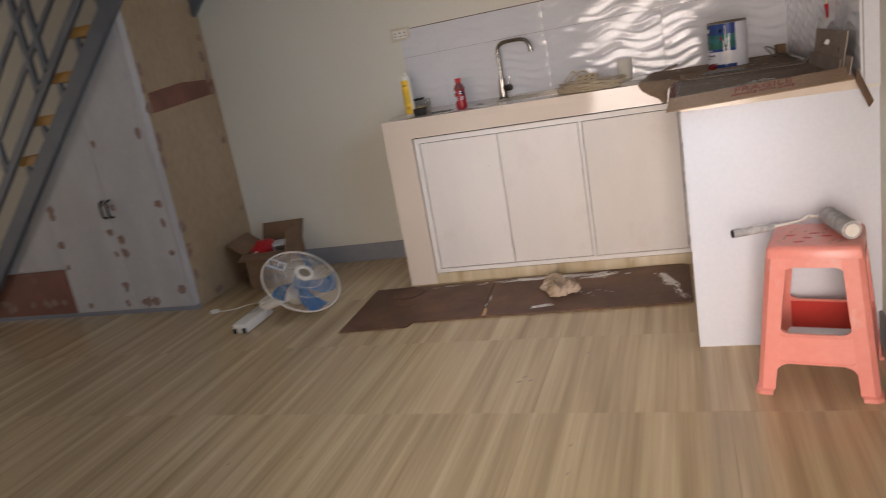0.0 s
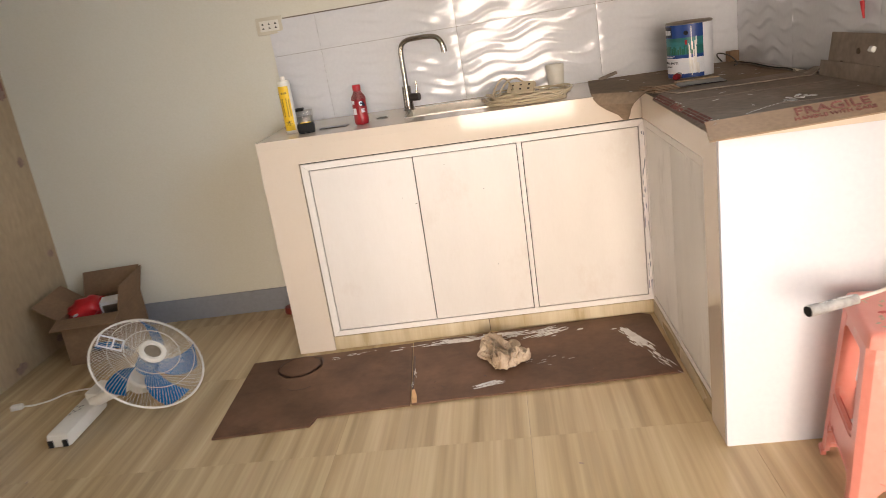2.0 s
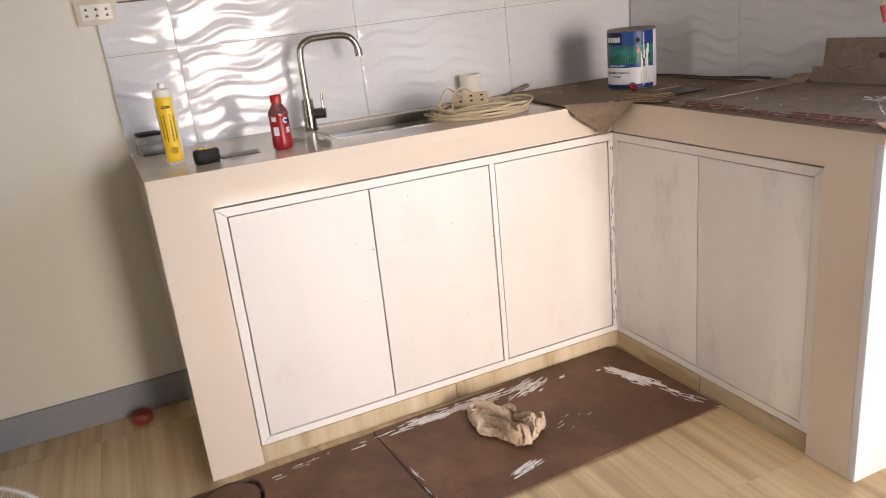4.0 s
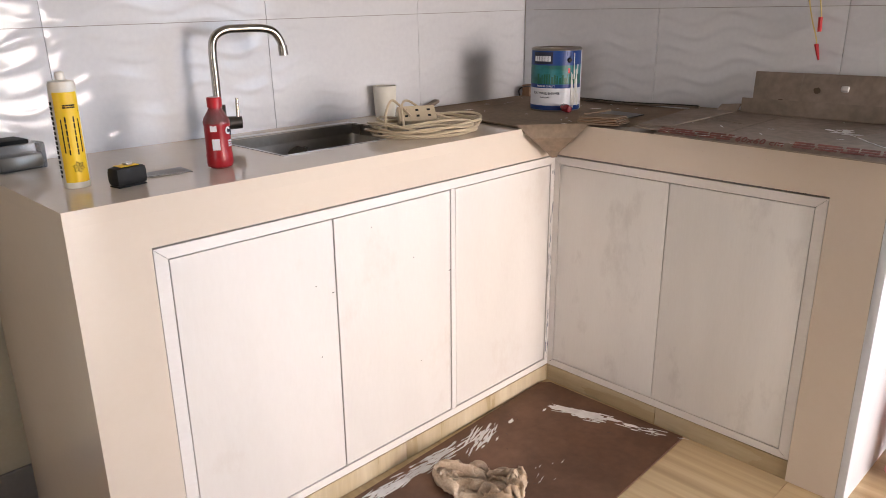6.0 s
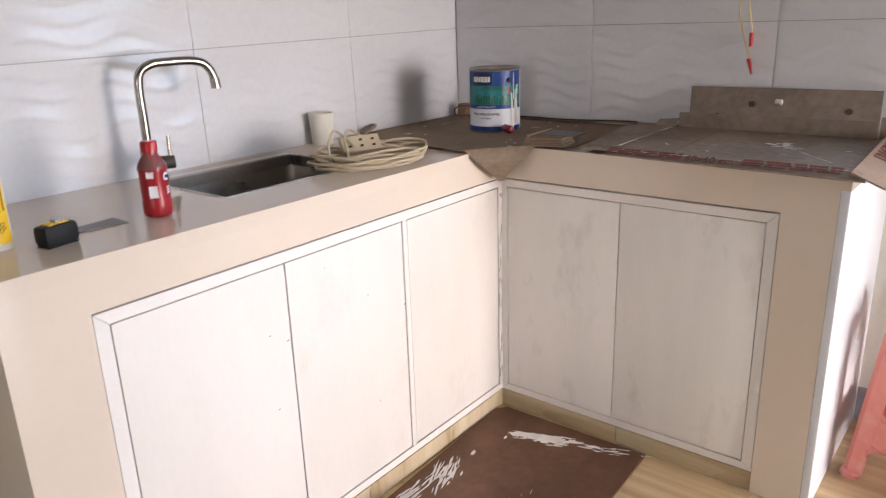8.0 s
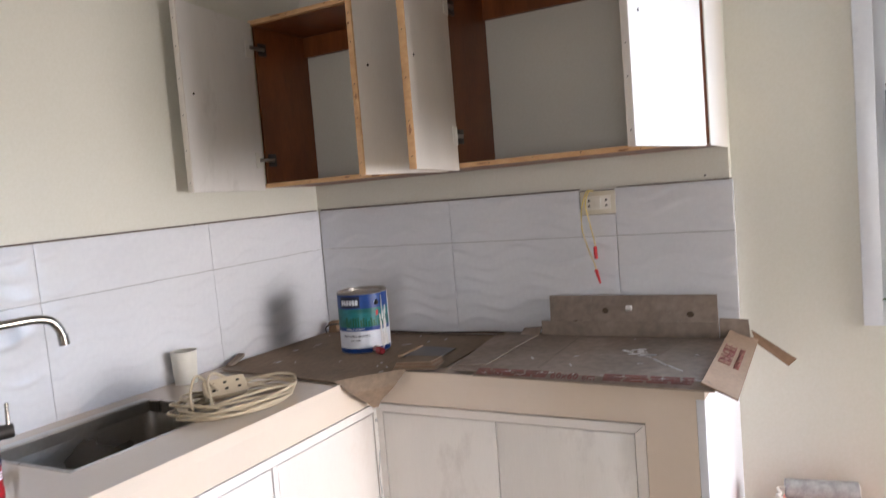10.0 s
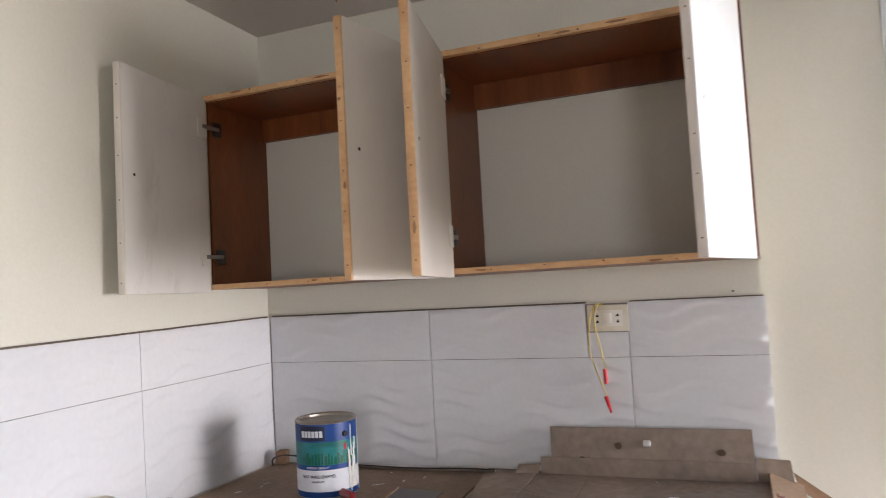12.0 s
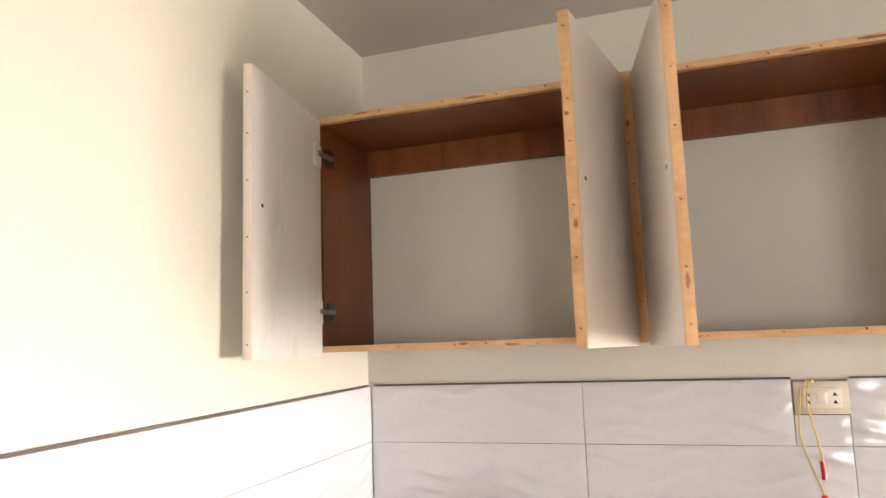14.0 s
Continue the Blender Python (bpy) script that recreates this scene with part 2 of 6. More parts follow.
# ---- mesh helpers ----
def bx(bm, x0, x1, y0, y1, z0, z1, bev=0.0, m=None):
    vs = bmesh.ops.create_cube(bm, size=1.0)["verts"]
    for v in vs:
        v.co = Vector((x0 + (v.co.x + 0.5) * (x1 - x0), y0 + (v.co.y + 0.5) * (y1 - y0), z0 + (v.co.z + 0.5) * (z1 - z0)))
    if bev:
        es = list({e for v in vs for e in v.link_edges})
        r = bmesh.ops.bevel(bm, geom=es, offset=bev, segments=2, profile=0.6, affect="EDGES")
        vs = list({v for v in vs if v.is_valid} | set(r["verts"]))
    if m is not None:
        bmesh.ops.transform(bm, matrix=m, verts=vs)
    return bm


def B(*a, **k):
    return bx(bmesh.new(), *a, **k)


def cyl(bm, p0, p1, r0, r1=None, n=18, cap=True):
    p0, p1 = Vector(p0), Vector(p1)
    r1 = r0 if r1 is None else r1
    q = (p1 - p0).to_track_quat("Z", "Y")
    rings = []
    for p, r in ((p0, r0), (p1, r1)):
        rings.append([bm.verts.new(p + q @ Vector((r * math.cos(a), r * math.sin(a), 0))) for a in (2 * math.pi * i / n for i in range(n))])
    for i in range(n):
        bm.faces.new((rings[0][i], rings[0][(i + 1) % n], rings[1][(i + 1) % n], rings[1][i]))
    if cap:
        bm.faces.new(rings[0][::-1])
        bm.faces.new(rings[1])
    return bm


def C(*a, **k):
    return cyl(bmesh.new(), *a, **k)


def tube(bm, pts, r, n=8, closed=False):
    pts = [Vector(p) for p in pts]
    k = len(pts)
    rings, up = [], Vector((0.12, 0.31, 0.94)).normalized()
    for i, p in enumerate(pts):
        a = pts[(i - 1) % k] if (closed or i) else p
        c = pts[(i + 1) % k] if (closed or i < k - 1) else p
        t = (c - a).normalized()
        s = t.cross(up)
        s = s.normalized() if s.length > 1e-4 else t.orthogonal().normalized()
        up = s.cross(t).normalized()
        rings.append([bm.verts.new(p + r * (math.cos(w) * s + math.sin(w) * up)) for w in (2 * math.pi * j / n for j in range(n))])
    for i in range(k if closed else k - 1):
        A, D = rings[i], rings[(i + 1) % k]
        for j in range(n):
            bm.faces.new((A[j], A[(j + 1) % n], D[(j + 1) % n], D[j]))
    if not closed:
        bm.faces.new(rings[0][::-1])
        bm.faces.new(rings[-1])
    return bm


def T(*a, **k):
    return tube(bmesh.new(), *a, **k)


def spline(pts, steps=8, closed=False):
    """Catmull-Rom through the points."""
    P = [Vector(p) for p in pts]
    k, out = len(P), []
    for i in range(k if closed else k - 1):
        a, b, c, d = (P[(i + j) % k] if closed else P[min(max(i + j, 0), k - 1)] for j in (-1, 0, 1, 2))
        for s in range(steps):
            t = s / steps
            out.append(0.5 * ((2 * b) + (c - a) * t + (2 * a - 5 * b + 4 * c - d) * t * t + (3 * b - a - 3 * c + d) * t ** 3))
    return out if closed else out + [P[-1]]


def lathe(prof, n=32, bm=None, a0=0.0, a1=2 * math.pi):
    """A turned shape from (radius, height) pairs round z."""
    bm = bm or bmesh.new()
    full = a1 - a0 > 6.28
    cols = n if full else n + 1
    rows = [[bm.verts.new((r * math.cos(a0 + (a1 - a0) * i / n), r * math.sin(a0 + (a1 - a0) * i / n), z)) for i in range(cols)] for r, z in prof]
    for p, q in zip(rows, rows[1:]):
        for i in range(n):
            j = (i + 1) % cols
            bm.faces.new((p[i], p[j], q[j], q[i]))
    bmesh.ops.remove_doubles(bm, verts=bm.verts, dist=1e-5)
    return bm


def slab(bm, pts, t):
    """A plate of thickness t below the outline pts (3D, in order)."""
    top = [bm.verts.new(p) for p in pts]
    low = [bm.verts.new(Vector(p) - Vector((0, 0, t))) for p in pts]
    bm.faces.new(top)
    bm.faces.new(low[::-1])
    for i in range(len(pts)):
        j = (i + 1) % len(pts)
        bm.faces.new((top[j], top[i], low[i], low[j]))
    return bm


def blob(bm, c, rx, ry, turn, rng, n=14, t=0.0012, rag=0.35, axes=((1, 0, 0), (0, 1, 0))):
    """A thin uneven splash in the plane of axes."""
    ax, ay = Vector(axes[0]), Vector(axes[1])
    nz = ax.cross(ay)
    ring = []
    for i in range(n):
        a = 2 * math.pi * i / n
        s = 1 - rag * rng.random()
        u, v = rx * s * math.cos(a), ry * s * math.sin(a)
        ring.append(Vector(c) + ax * (u * math.cos(turn) - v * math.sin(turn)) + ay * (u * math.sin(turn) + v * math.cos(turn)))
    top = [bm.verts.new(p + nz * t) for p in ring]
    low = [bm.verts.new(p) for p in ring]
    bm.faces.new(top)
    for i in range(n):
        j = (i + 1) % n
        bm.faces.new((low[i], low[j], top[j], top[i]))
    return bm


def prism(pts, a0, a1, along="y"):
    """The outline pts (across, z) drawn out along y or x from a0 to a1."""
    bm = bmesh.new()
    ends = [[bm.verts.new((u, a, z) if along == "y" else (a, u, z)) for u, z in pts] for a in (a0, a1)]
    bm.faces.new(ends[0])
    bm.faces.new(ends[1][::-1])
    for i in range(len(pts)):
        j = (i + 1) % len(pts)
        bm.faces.new((ends[0][j], ends[0][i], ends[1][i], ends[1][j]))
    bmesh.ops.recalc_face_normals(bm, faces=bm.faces[:])
    return bm


PLACE = {}


def thing(name, m, label, category, group="", kind=""):
    ob = new(name)
    ob.empty_display_size = 0.05
    ob.matrix_basis = m
    PLACE[ob] = m
    return tagged(ob, label, category, group, kind)


def mesh_of(name, bm, material, smooth=35):
    bmesh.ops.recalc_face_normals(bm, faces=bm.faces)
    me = bpy.data.meshes.new(name)
    bm.to_mesh(me)
    bm.free()
    if smooth:
        for p in me.polygons:
            p.use_smooth = True
        me.set_sharp_from_angle(angle=radians(smooth))
    me.materials.append(material)
    return me


def part(name, bm, material, parent, label="", smooth=35, in_world=False):
    if in_world:
        bmesh.ops.transform(bm, matrix=PLACE[parent].inverted(), verts=bm.verts)
    ob = new(name, mesh_of(name, bm, material, smooth))
    ob.parent = parent
    PLACE[ob] = PLACE.get(parent, Matrix())
    if label:
        ob["label"] = label
    return ob


def each_piece(name, bm, material, parent):
    """Every loose piece of bm, given in world coordinates, becomes a part of its own."""
    bm.verts.ensure_lookup_table()
    left = set(bm.verts)
    while left:
        stack, found = [left.pop()], []
        while stack:
            v = stack.pop()
            found.append(v)
            for e in v.link_edges:
                o = e.other_vert(v)
                if o in left:
                    left.remove(o)
                    stack.append(o)
        out, twin = bmesh.new(), {}
        for v in found:
            twin[v] = out.verts.new(v.co)
        for f in {f for v in found for f in v.link_faces}:
            out.faces.new([twin[v] for v in f.verts])
        part(name, out, material, parent, in_world=True)
    bm.free()


def single(name, bm, material, label, category, group="", kind="", at=None, smooth=35):
    ob = new(name, mesh_of(name, bm, material, smooth))
    if at is not None:
        ob.matrix_basis = at
    PLACE[ob] = ob.matrix_basis.copy()
    return tagged(ob, label, category, group, kind)


def letters(text, size, thick=0.0006):
    """A bmesh of flat letters, centred, in the xy plane."""
    cu = bpy.data.curves.new("letters", "FONT")
    cu.body, cu.size, cu.extrude, cu.align_x, cu.align_y, cu.resolution_u = text, size, thick, "CENTER", "CENTER", 2
    ob = bpy.data.objects.new("letters", cu)
    scene.collection.objects.link(ob)
    me = bpy.data.meshes.new_from_object(ob)
    bpy.data.objects.remove(ob)
    bm = bmesh.new()
    bm.from_mesh(me)
    bpy.data.meshes.remove(me)
    return bm


def bars(bm, x0, x1, y0, y1, rng, rows=1, t=0.0006):
    """Plain bars where writing cannot be read or given."""
    h = (y1 - y0) / rows
    for r in range(rows):
        x = x0
        while x < x1 - 0.002:
            w = min((x1 - x0) * rng.uniform(0.12, 0.3), x1 - x)
            bx(bm, x, x + w * 0.86, y0 + h * r, y0 + h * (r + 0.68), 0, t)
            x += w
    return bm


def wrap(bm, r):
    """Bends a flat sheet (x along, y up, z out) round a cylinder of radius r that stands on z."""
    for v in bm.verts:
        a, q = v.co.x / r, r + v.co.z
        v.co = Vector((q * math.sin(a), -q * math.cos(a), v.co.y))
    return bm


def sheet(x0, x1, y0, y1, n=16, t=0.0006):
    bm = bmesh.new()
    for i in range(n):
        a, c = x0 + (x1 - x0) * i / n, x0 + (x1 - x0) * (i + 1) / n
        bm.faces.new([bm.verts.new(p) for p in ((a, y0, t), (c, y0, t), (c, y1, t), (a, y1, t))])
    bmesh.ops.remove_doubles(bm, verts=bm.verts, dist=1e-6)
    return bm


# ---- the room ----
# nominal x, y of the sink side are square to the east wall; SINK turns them to the true, slightly skewed wall
EAST, NORTH, WEST, SOUTH, CEILING = 0.637, 4.512, -7.6, 0.22, 2.325
EW, ESTEP = 0.680, 2.976               # the window wall stands a little back from the tiled one
SINK = Matrix.Translation((0.63, 4.505, 0)) @ pose(0, 0, 0, 0, 0, 1.5) @ Matrix.Translation((-0.63, -4.505, 0))


def structure(name, bm, material, label, at=None):
    return single(name, bm, material, label, "structure", kind="structure", at=at, smooth=0)


floor = structure("floor", B(WEST - 0.1, EAST + 0.1, SOUTH - 0.1, NORTH + 0.1, -0.12, -0.004), GROUT, "floor of glossy streaked beige tiles")
structure("wall_north", B(WEST - 0.2, EAST + 0.25, NORTH, NORTH + 0.45, -0.1, CEILING + 0.1), WALL, "cream painted wall behind the sink", at=SINK)
bm = bmesh.new()
WY0, WY1, WZ0, WZ1 = 1.22, 2.60, 0.96, 2.08
bx(bm, EW, EW + 0.16, SOUTH - 0.2, WY0, -0.1, CEILING + 0.1)
bx(bm, EW, EW + 0.16, WY1, ESTEP, 0.8455, CEILING + 0.1)
bx(bm, EW, EW + 0.16, WY1, 3.0055, -0.1, 0.8455)
bx(bm, EAST, EW + 0.16, 3.0055, NORTH + 0.1, -0.1, CEILING + 0.1)
bx(bm, EAST, EW + 0.16, ESTEP, 3.0055, 0.8455, CEILING + 0.1)
bx(bm, EW, EW + 0.16, WY0, WY1, -0.1, WZ0)
bx(bm, EW, EW + 0.16, WY0, WY1, WZ1, CEILING + 0.1)
structure("wall_east", bm, WALL, "cream painted wall with a sliding window")
bm = bmesh.new()
DX0, DX1, DZ = -0.66, 0.58, 2.1
bx(bm, WEST - 0.2, DX0, SOUTH - 0.15, SOUTH, -0.1, CEILING + 0.1)
bx(bm, DX1, EW + 0.16, SOUTH - 0.15, SOUTH, -0.1, CEILING + 0.1)
bx(bm, DX0, DX1, SOUTH - 0.15, SOUTH, DZ, CEILING + 0.1)
structure("wall_south", bm, WALL, "cream wall with the open entrance")
# the opening is added for the west fill lamp and stays out of view
bm = bmesh.new()
bx(bm, WEST - 0.15, WEST, SOUTH - 0.2, 0.32, -0.1, 4.6)
bx(bm, WEST - 0.15, WEST, 1.52, NORTH + 0.2, -0.1, 4.6)
bx(bm, WEST - 0.15, WEST, 0.32, 1.52, -0.1, 0.0)
bx(bm, WEST - 0.15, WEST, 0.32, 1.52, 2.2, 4.6)
structure("wall_west", bm, WALL, "pale wall beyond the stairs with an added, unseen doorway")
# ceiling of the ground floor, open above the stairs, and the closed space over that opening
bm = bmesh.new()
HX0, HX1, HY0, HY1 = -3.9, -1.75, 3.6, 4.40
bx(bm, WEST - 0.1, EAST + 0.16, SOUTH - 0.15, HY0, CEILING, CEILING + 0.12)
bx(bm, HX1, EAST + 0.16, HY0, NORTH + 0.16, CEILING, CEILING + 0.12)
bx(bm, WEST - 0.1, HX0, HY0, NORTH + 0.16, CEILING, CEILING + 0.12)
bx(bm, HX0, HX1, HY1, NORTH + 0.16, CEILING, CEILING + 0.12)
structure("ceiling", bm, CEIL, "plain pale grey ceiling")
bm = bmesh.new()
bx(bm, HX0 - 0.1, HX0, HY0 - 0.1, HY1 + 0.1, CEILING + 0.12, 4.2)
bx(bm, HX1, HX1 + 0.1, HY0 - 0.1, HY1 + 0.1, CEILING + 0.12, 4.2)
bx(bm, HX0, HX1, HY0 - 0.1, HY0, CEILING + 0.12, 4.2)
bx(bm, HX0, HX1, HY1, HY1 + 0.1, CEILING + 0.12, 4.2)
bx(bm, HX0 - 0.1, HX1 + 0.1, HY0 - 0.1, HY1 + 0.1, 4.2, 4.3)
structure("wall_upper", bm, WALL, "plain walls over the stairwell")
bm = B(-2.598, -1.345, NORTH - 0.012, NORTH, 0, 0.11, bev=0.003)
structure("baseboard", bm, SKIRT, "grey painted skirting on the sink wall", at=SINK)
structure("baseboard", B(EW - 0.012, EW, SOUTH, 2.985, 0, 0.11, bev=0.003), SKIRT, "grey painted skirting below the window")


# ---- kitchen counters ----
TOPZ, FX, SX = 0.875, -1.335, 0.10      # counter height, left end, inner face of the side counter
FY = 3.941                              # nominal front of the sink counter
sinkc = thing("sink_counter", SINK @ pose(FX - 0.0147, FY, 0), "cream porcelain-clad sink counter with white primed doors", "counter")


def sp(name, bm, material, label="", smooth=35, parent=None):
    """A part of the sink counter, in nominal coordinates."""
    bmesh.ops.transform(bm, matrix=pose(-FX, -FY, 0), verts=bm.verts)
    return part(name, bm, material, parent or sinkc, label, smooth)


SKX0, SKX1, SKY0, SKY1 = -0.772, -0.32, 4.105, 4.41   # opening of the basin
bm = bmesh.new()
gx, gy = (FX, SKX0, SKX1, EAST - 0.012), (FY, SKY0, SKY1, NORTH - 0.01)
lay = [[[bm.verts.new((x, y, z)) for x in gx] for y in gy] for z in (TOPZ - 0.03, TOPZ)]
for j in range(3):
    for i in range(3):
        if (i, j) == (1, 1):
            continue
        for g, s in ((lay[1], 1), (lay[0], -1)):
            bm.faces.new([g[j][i], g[j][i + 1], g[j + 1][i + 1], g[j + 1][i]][::s])
rims = [[(0, k) for k in range(4)] + [(k, 3) for k in range(1, 4)] + [(3, k) for k in (2, 1, 0)] + [(k, 0) for k in (2, 1)], [(1, 1), (1, 2), (2, 2), (2, 1)]]
for rim in rims:
    for (a, c), (e, g) in zip(rim, rim[1:] + rim[:1]):
        bm.faces.new((lay[0][a][c], lay[0][e][g], lay[1][e][g], lay[1][a][c]))
sp("worktop", bm, SLAB, "glossy cream worktop", 0)
SXN = SX + 0.0147
sp("front_panel", prism([(FX + 0.0002, 0), (-1.187, 0), (-1.187, 0.777), (SXN, 0.777), (SXN, TOPZ - 0.0301), (FX + 0.0002, TOPZ - 0.0301)], FY + 0.0003, FY + 0.0215), SLAB, "cream porcelain frame round the doors", 0)
sp("side_panel", B(FX + 0.0005, FX + 0.02, FY + 0.0225, NORTH - 0.01, 0.0, TOPZ - 0.0305), SLAB)
sp("toe_tile", B(-1.186, -0.55, FY + 0.004, FY + 0.018, 0.0, 0.056, bev=0.001), TOEV, "streaked travertine-look toe strip")
sp("toe_tile", B(-0.548, SXN, FY + 0.004, FY + 0.018, 0.0, 0.056, bev=0.001), TOEV, "streaked travertine-look toe strip")
# dark sheet, so that the shade in the door gaps is coloured in
sp("backing", B(-1.186, SXN + 0.01, FY + 0.022, FY + 0.034, 0.0, 0.80), GAP, "near-black sheet that paints in the shade of the door gaps", 0)
FR = 0.027
fr0, fr1, fz0, fz1 = -1.183, SXN - 0.002, 0.058, 0.771


def rail(x0, x1, z0, z1):
    sp("frame_rail", B(x0, x1, FY + 0.006, FY + 0.024, z0, z1, bev=0.0015), TRIMW, "white primed frame rail")


def mitred(f, u0, u1, wl, wr, d0, d1, along):
    """Four frame rails with mitred corners, hair-thin joints between them."""
    a, b, g = fz1 - 0.024, fz0 + 0.021, 0.0006
    for pts in (((u0 + g, fz1), (u1 - g, fz1), (u1 - wr - g, a), (u0 + wl + g, a)), ((u0 + g, fz0), (u1 - g, fz0), (u1 - wr - g, b), (u0 + wl + g, b)),
                ((u0, fz0 + g), (u0, fz1 - g), (u0 + wl, a - g), (u0 + wl, b + g)), ((u1, fz0 + g), (u1, fz1 - g), (u1 - wr, a - g), (u1 - wr, b + g))):
        f("frame_rail", prism(pts, d0, d1, along), TRIMW, "white primed frame rail", 0)


mitred(sp, fr0, fr1, FR, 0.024, FY + 0.006, FY + 0.0215, "y")
rail(-0.362, -0.345, fz0 + 0.0212, fz1 - 0.0242)
for x0, x1 in ((fr0 + FR + 0.0035, -0.758), (-0.7542, -0.365), (-0.342, fr1 - 0.027)):
    d = sp("cabinet_door", B(x0, x1, FY + 0.008, FY + 0.0235, fz0 + 0.0242, fz1 - 0.0277, bev=0.0012), PRIMER, "white primed plywood door")

rng = random.Random(17)
marks = bmesh.new()
for k in range(7):
    bx(marks, *(lambda x, z: (x, x + rng.choice((0.002, 0.003, 0.006)), FY + 0.0074, FY + 0.0085, z, z + 0.002))(rng.uniform(-1.1, 0.04), rng.uniform(0.12, 0.7)))
sp("nail_marks", marks, GAP, "small dark nail marks", 0)["kind"] = "stuff"

smudge = bmesh.new()
for k in range(26):
    z = rng.uniform(0.09, 0.74)
    blob(smudge, (fr1 - rng.uniform(0.004, 0.022), FY + 0.0058, z), rng.uniform(0.0012, 0.004), rng.uniform(0.008, 0.04), rng.uniform(-0.1, 0.1), rng, n=9, t=0.0003, rag=0.6, axes=((1, 0, 0), (0, 0, 1)))
sp("filler_smears", smudge, SKIRT, "grey filler smears in the corner", 0)["kind"] = "stuff"

sidec = thing("side_counter", pose(SX, 2.985, 0), "cream counter along the window wall with two primed doors", "counter")


def wp(name, bm, material, label="", smooth=35):
    return part(name, bm, material, sidec, label, smooth, in_world=True)


wp("worktop", B(SX, EAST - 0.012, 2.985, 3.922, TOPZ - 0.03, TOPZ), SLAB, "", 0)
wp("front_panel", prism([(3.0055, 0), (3.128, 0), (3.128, 0.777), (3.921, 0.777), (3.921, TOPZ - 0.0301), (3.0055, TOPZ - 0.0301)], SX + 0.0003, SX + 0.02, "x"), SLAB, "cream porcelain frame round the doors", 0)
wp("end_panel", B(SX + 0.0005, EW - 0.0005, 2.9855, 3.005, 0.0, TOPZ - 0.0303, bev=0.001), ENDW, "glossy white porcelain end panel")
wp("toe_tile", B(SX + 0.004, SX + 0.018, 3.1285, 3.52, 0, 0.056, bev=0.001), TOE, "travertine-look toe strip")
wp("toe_tile", B(SX + 0.004, SX + 0.018, 3.522, 3.94, 0, 0.056, bev=0.001), TOE, "travertine-look toe strip")
# same near-black sheet here: gap shade given as colour
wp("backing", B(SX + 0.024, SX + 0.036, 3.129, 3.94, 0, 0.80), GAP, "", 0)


mitred(wp, 3.131, 3.937, 0.026, 0.024, SX + 0.006, SX + 0.022, "x")
for y0, y1 in ((3.1595, 3.5395), (3.542, 3.911)):
    wp("cabinet_door", B(SX + 0.008, SX + 0.0235, y0, y1, fz0 + 0.0235, fz1 - 0.027, bev=0.0012), PRIMERG, "thinly primed white door with grey streaks")

# basin
sink = thing("kitchen_sink", SINK @ pose(SKX0 - 0.0147, SKY0, TOPZ - 0.2), "brushed steel undermount sink basin", "sink")
bm = bmesh.new()
w, d, h = SKX1 - SKX0, SKY1 - SKY0, 0.2
vs = []
for z, ins in ((h - 0.028, -0.004), (0.03, 0.012), (0.004, 0.035)):
    ring = []
    r = 0.03
    for cx, cy, a0 in ((w - ins - r, d - ins - r, 0), (ins + r, d - ins - r, 90), (ins + r, ins + r, 180), (w - ins - r, ins + r, 270)):
        for k in range(5):
            a = radians(a0 + 22.5 * k)
            ring.append(bm.verts.new((cx + r * math.cos(a), cy + r * math.sin(a), z)))
    vs.append(ring)
for p, q in zip(vs, vs[1:]):
    for i in range(len(p)):
        j = (i + 1) % len(p)
        bm.faces.new((p[i], p[j], q[j], q[i]))
bm.faces.new(vs[-1])
part("basin", bm, STEEL, sink)
bm = bmesh.new()
bx(bm, 0.001, 0.004, 0.001, d - 0.001, h - 0.030, h - 0.001)
bx(bm, w - 0.004, w - 0.001, 0.001, d - 0.001, h - 0.030, h - 0.001)
bx(bm, 0.004, w - 0.004, d - 0.004, d - 0.001, h - 0.030, h - 0.001)
bx(bm, 0.004, w - 0.004, 0.001, 0.004, h - 0.030, h - 0.001)
bx(bm, -0.007, w + 0.007, -0.007, 0.0005, h + 0.0002, h + 0.0016)
bx(bm, -0.007, w + 0.007, d - 0.0005, d + 0.03, h + 0.0002, h + 0.0016)
bx(bm, -0.007, 0.0005, 0.0005, d - 0.0005, h + 0.0002, h + 0.0016)
bx(bm, w - 0.0005, w + 0.007, 0.0005, d - 0.0005, h + 0.0002, h + 0.0016)
part("rim", bm, STEEL, sink, "thin steel rim")
part("drain", C((w / 2, d / 2, 0.0045), (w / 2, d / 2, 0.009), 0.038, 0.034), DARKM, sink, "round sink drain")

fau = thing("faucet", pose(-0.790, 4.345, TOPZ), "tall satin steel swivel faucet beside the sink", "faucet")
part("base", C((0, 0, 0.002), (0, 0, 0.10), 0.021, 0.019), CHROME, fau)
part("collar", C((0, 0, 0.0), (0, 0, 0.008), 0.027, 0.024), CHROME, fau)
pts = [(0, 0, 0.09), (0, 0, 0.16), (0, 0, 0.235), (0.008, -0.002, 0.268), (0.035, -0.008, 0.285), (0.075, -0.016, 0.288), (0.125, -0.026, 0.288), (0.158, -0.033, 0.280), (0.176, -0.037, 0.258), (0.182, -0.038, 0.236)]
part("spout", T(spline(pts, 6), 0.0105, 14), CHROME, fau)
part("nozzle", C((0.1815, -0.038, 0.243), (0.184, -0.0385, 0.218), 0.0125), CHROME, fau)
part("valve", C((0.012, -0.006, 0.052), (0.052, -0.022, 0.052), 0.017, 0.016), DARKM, fau)
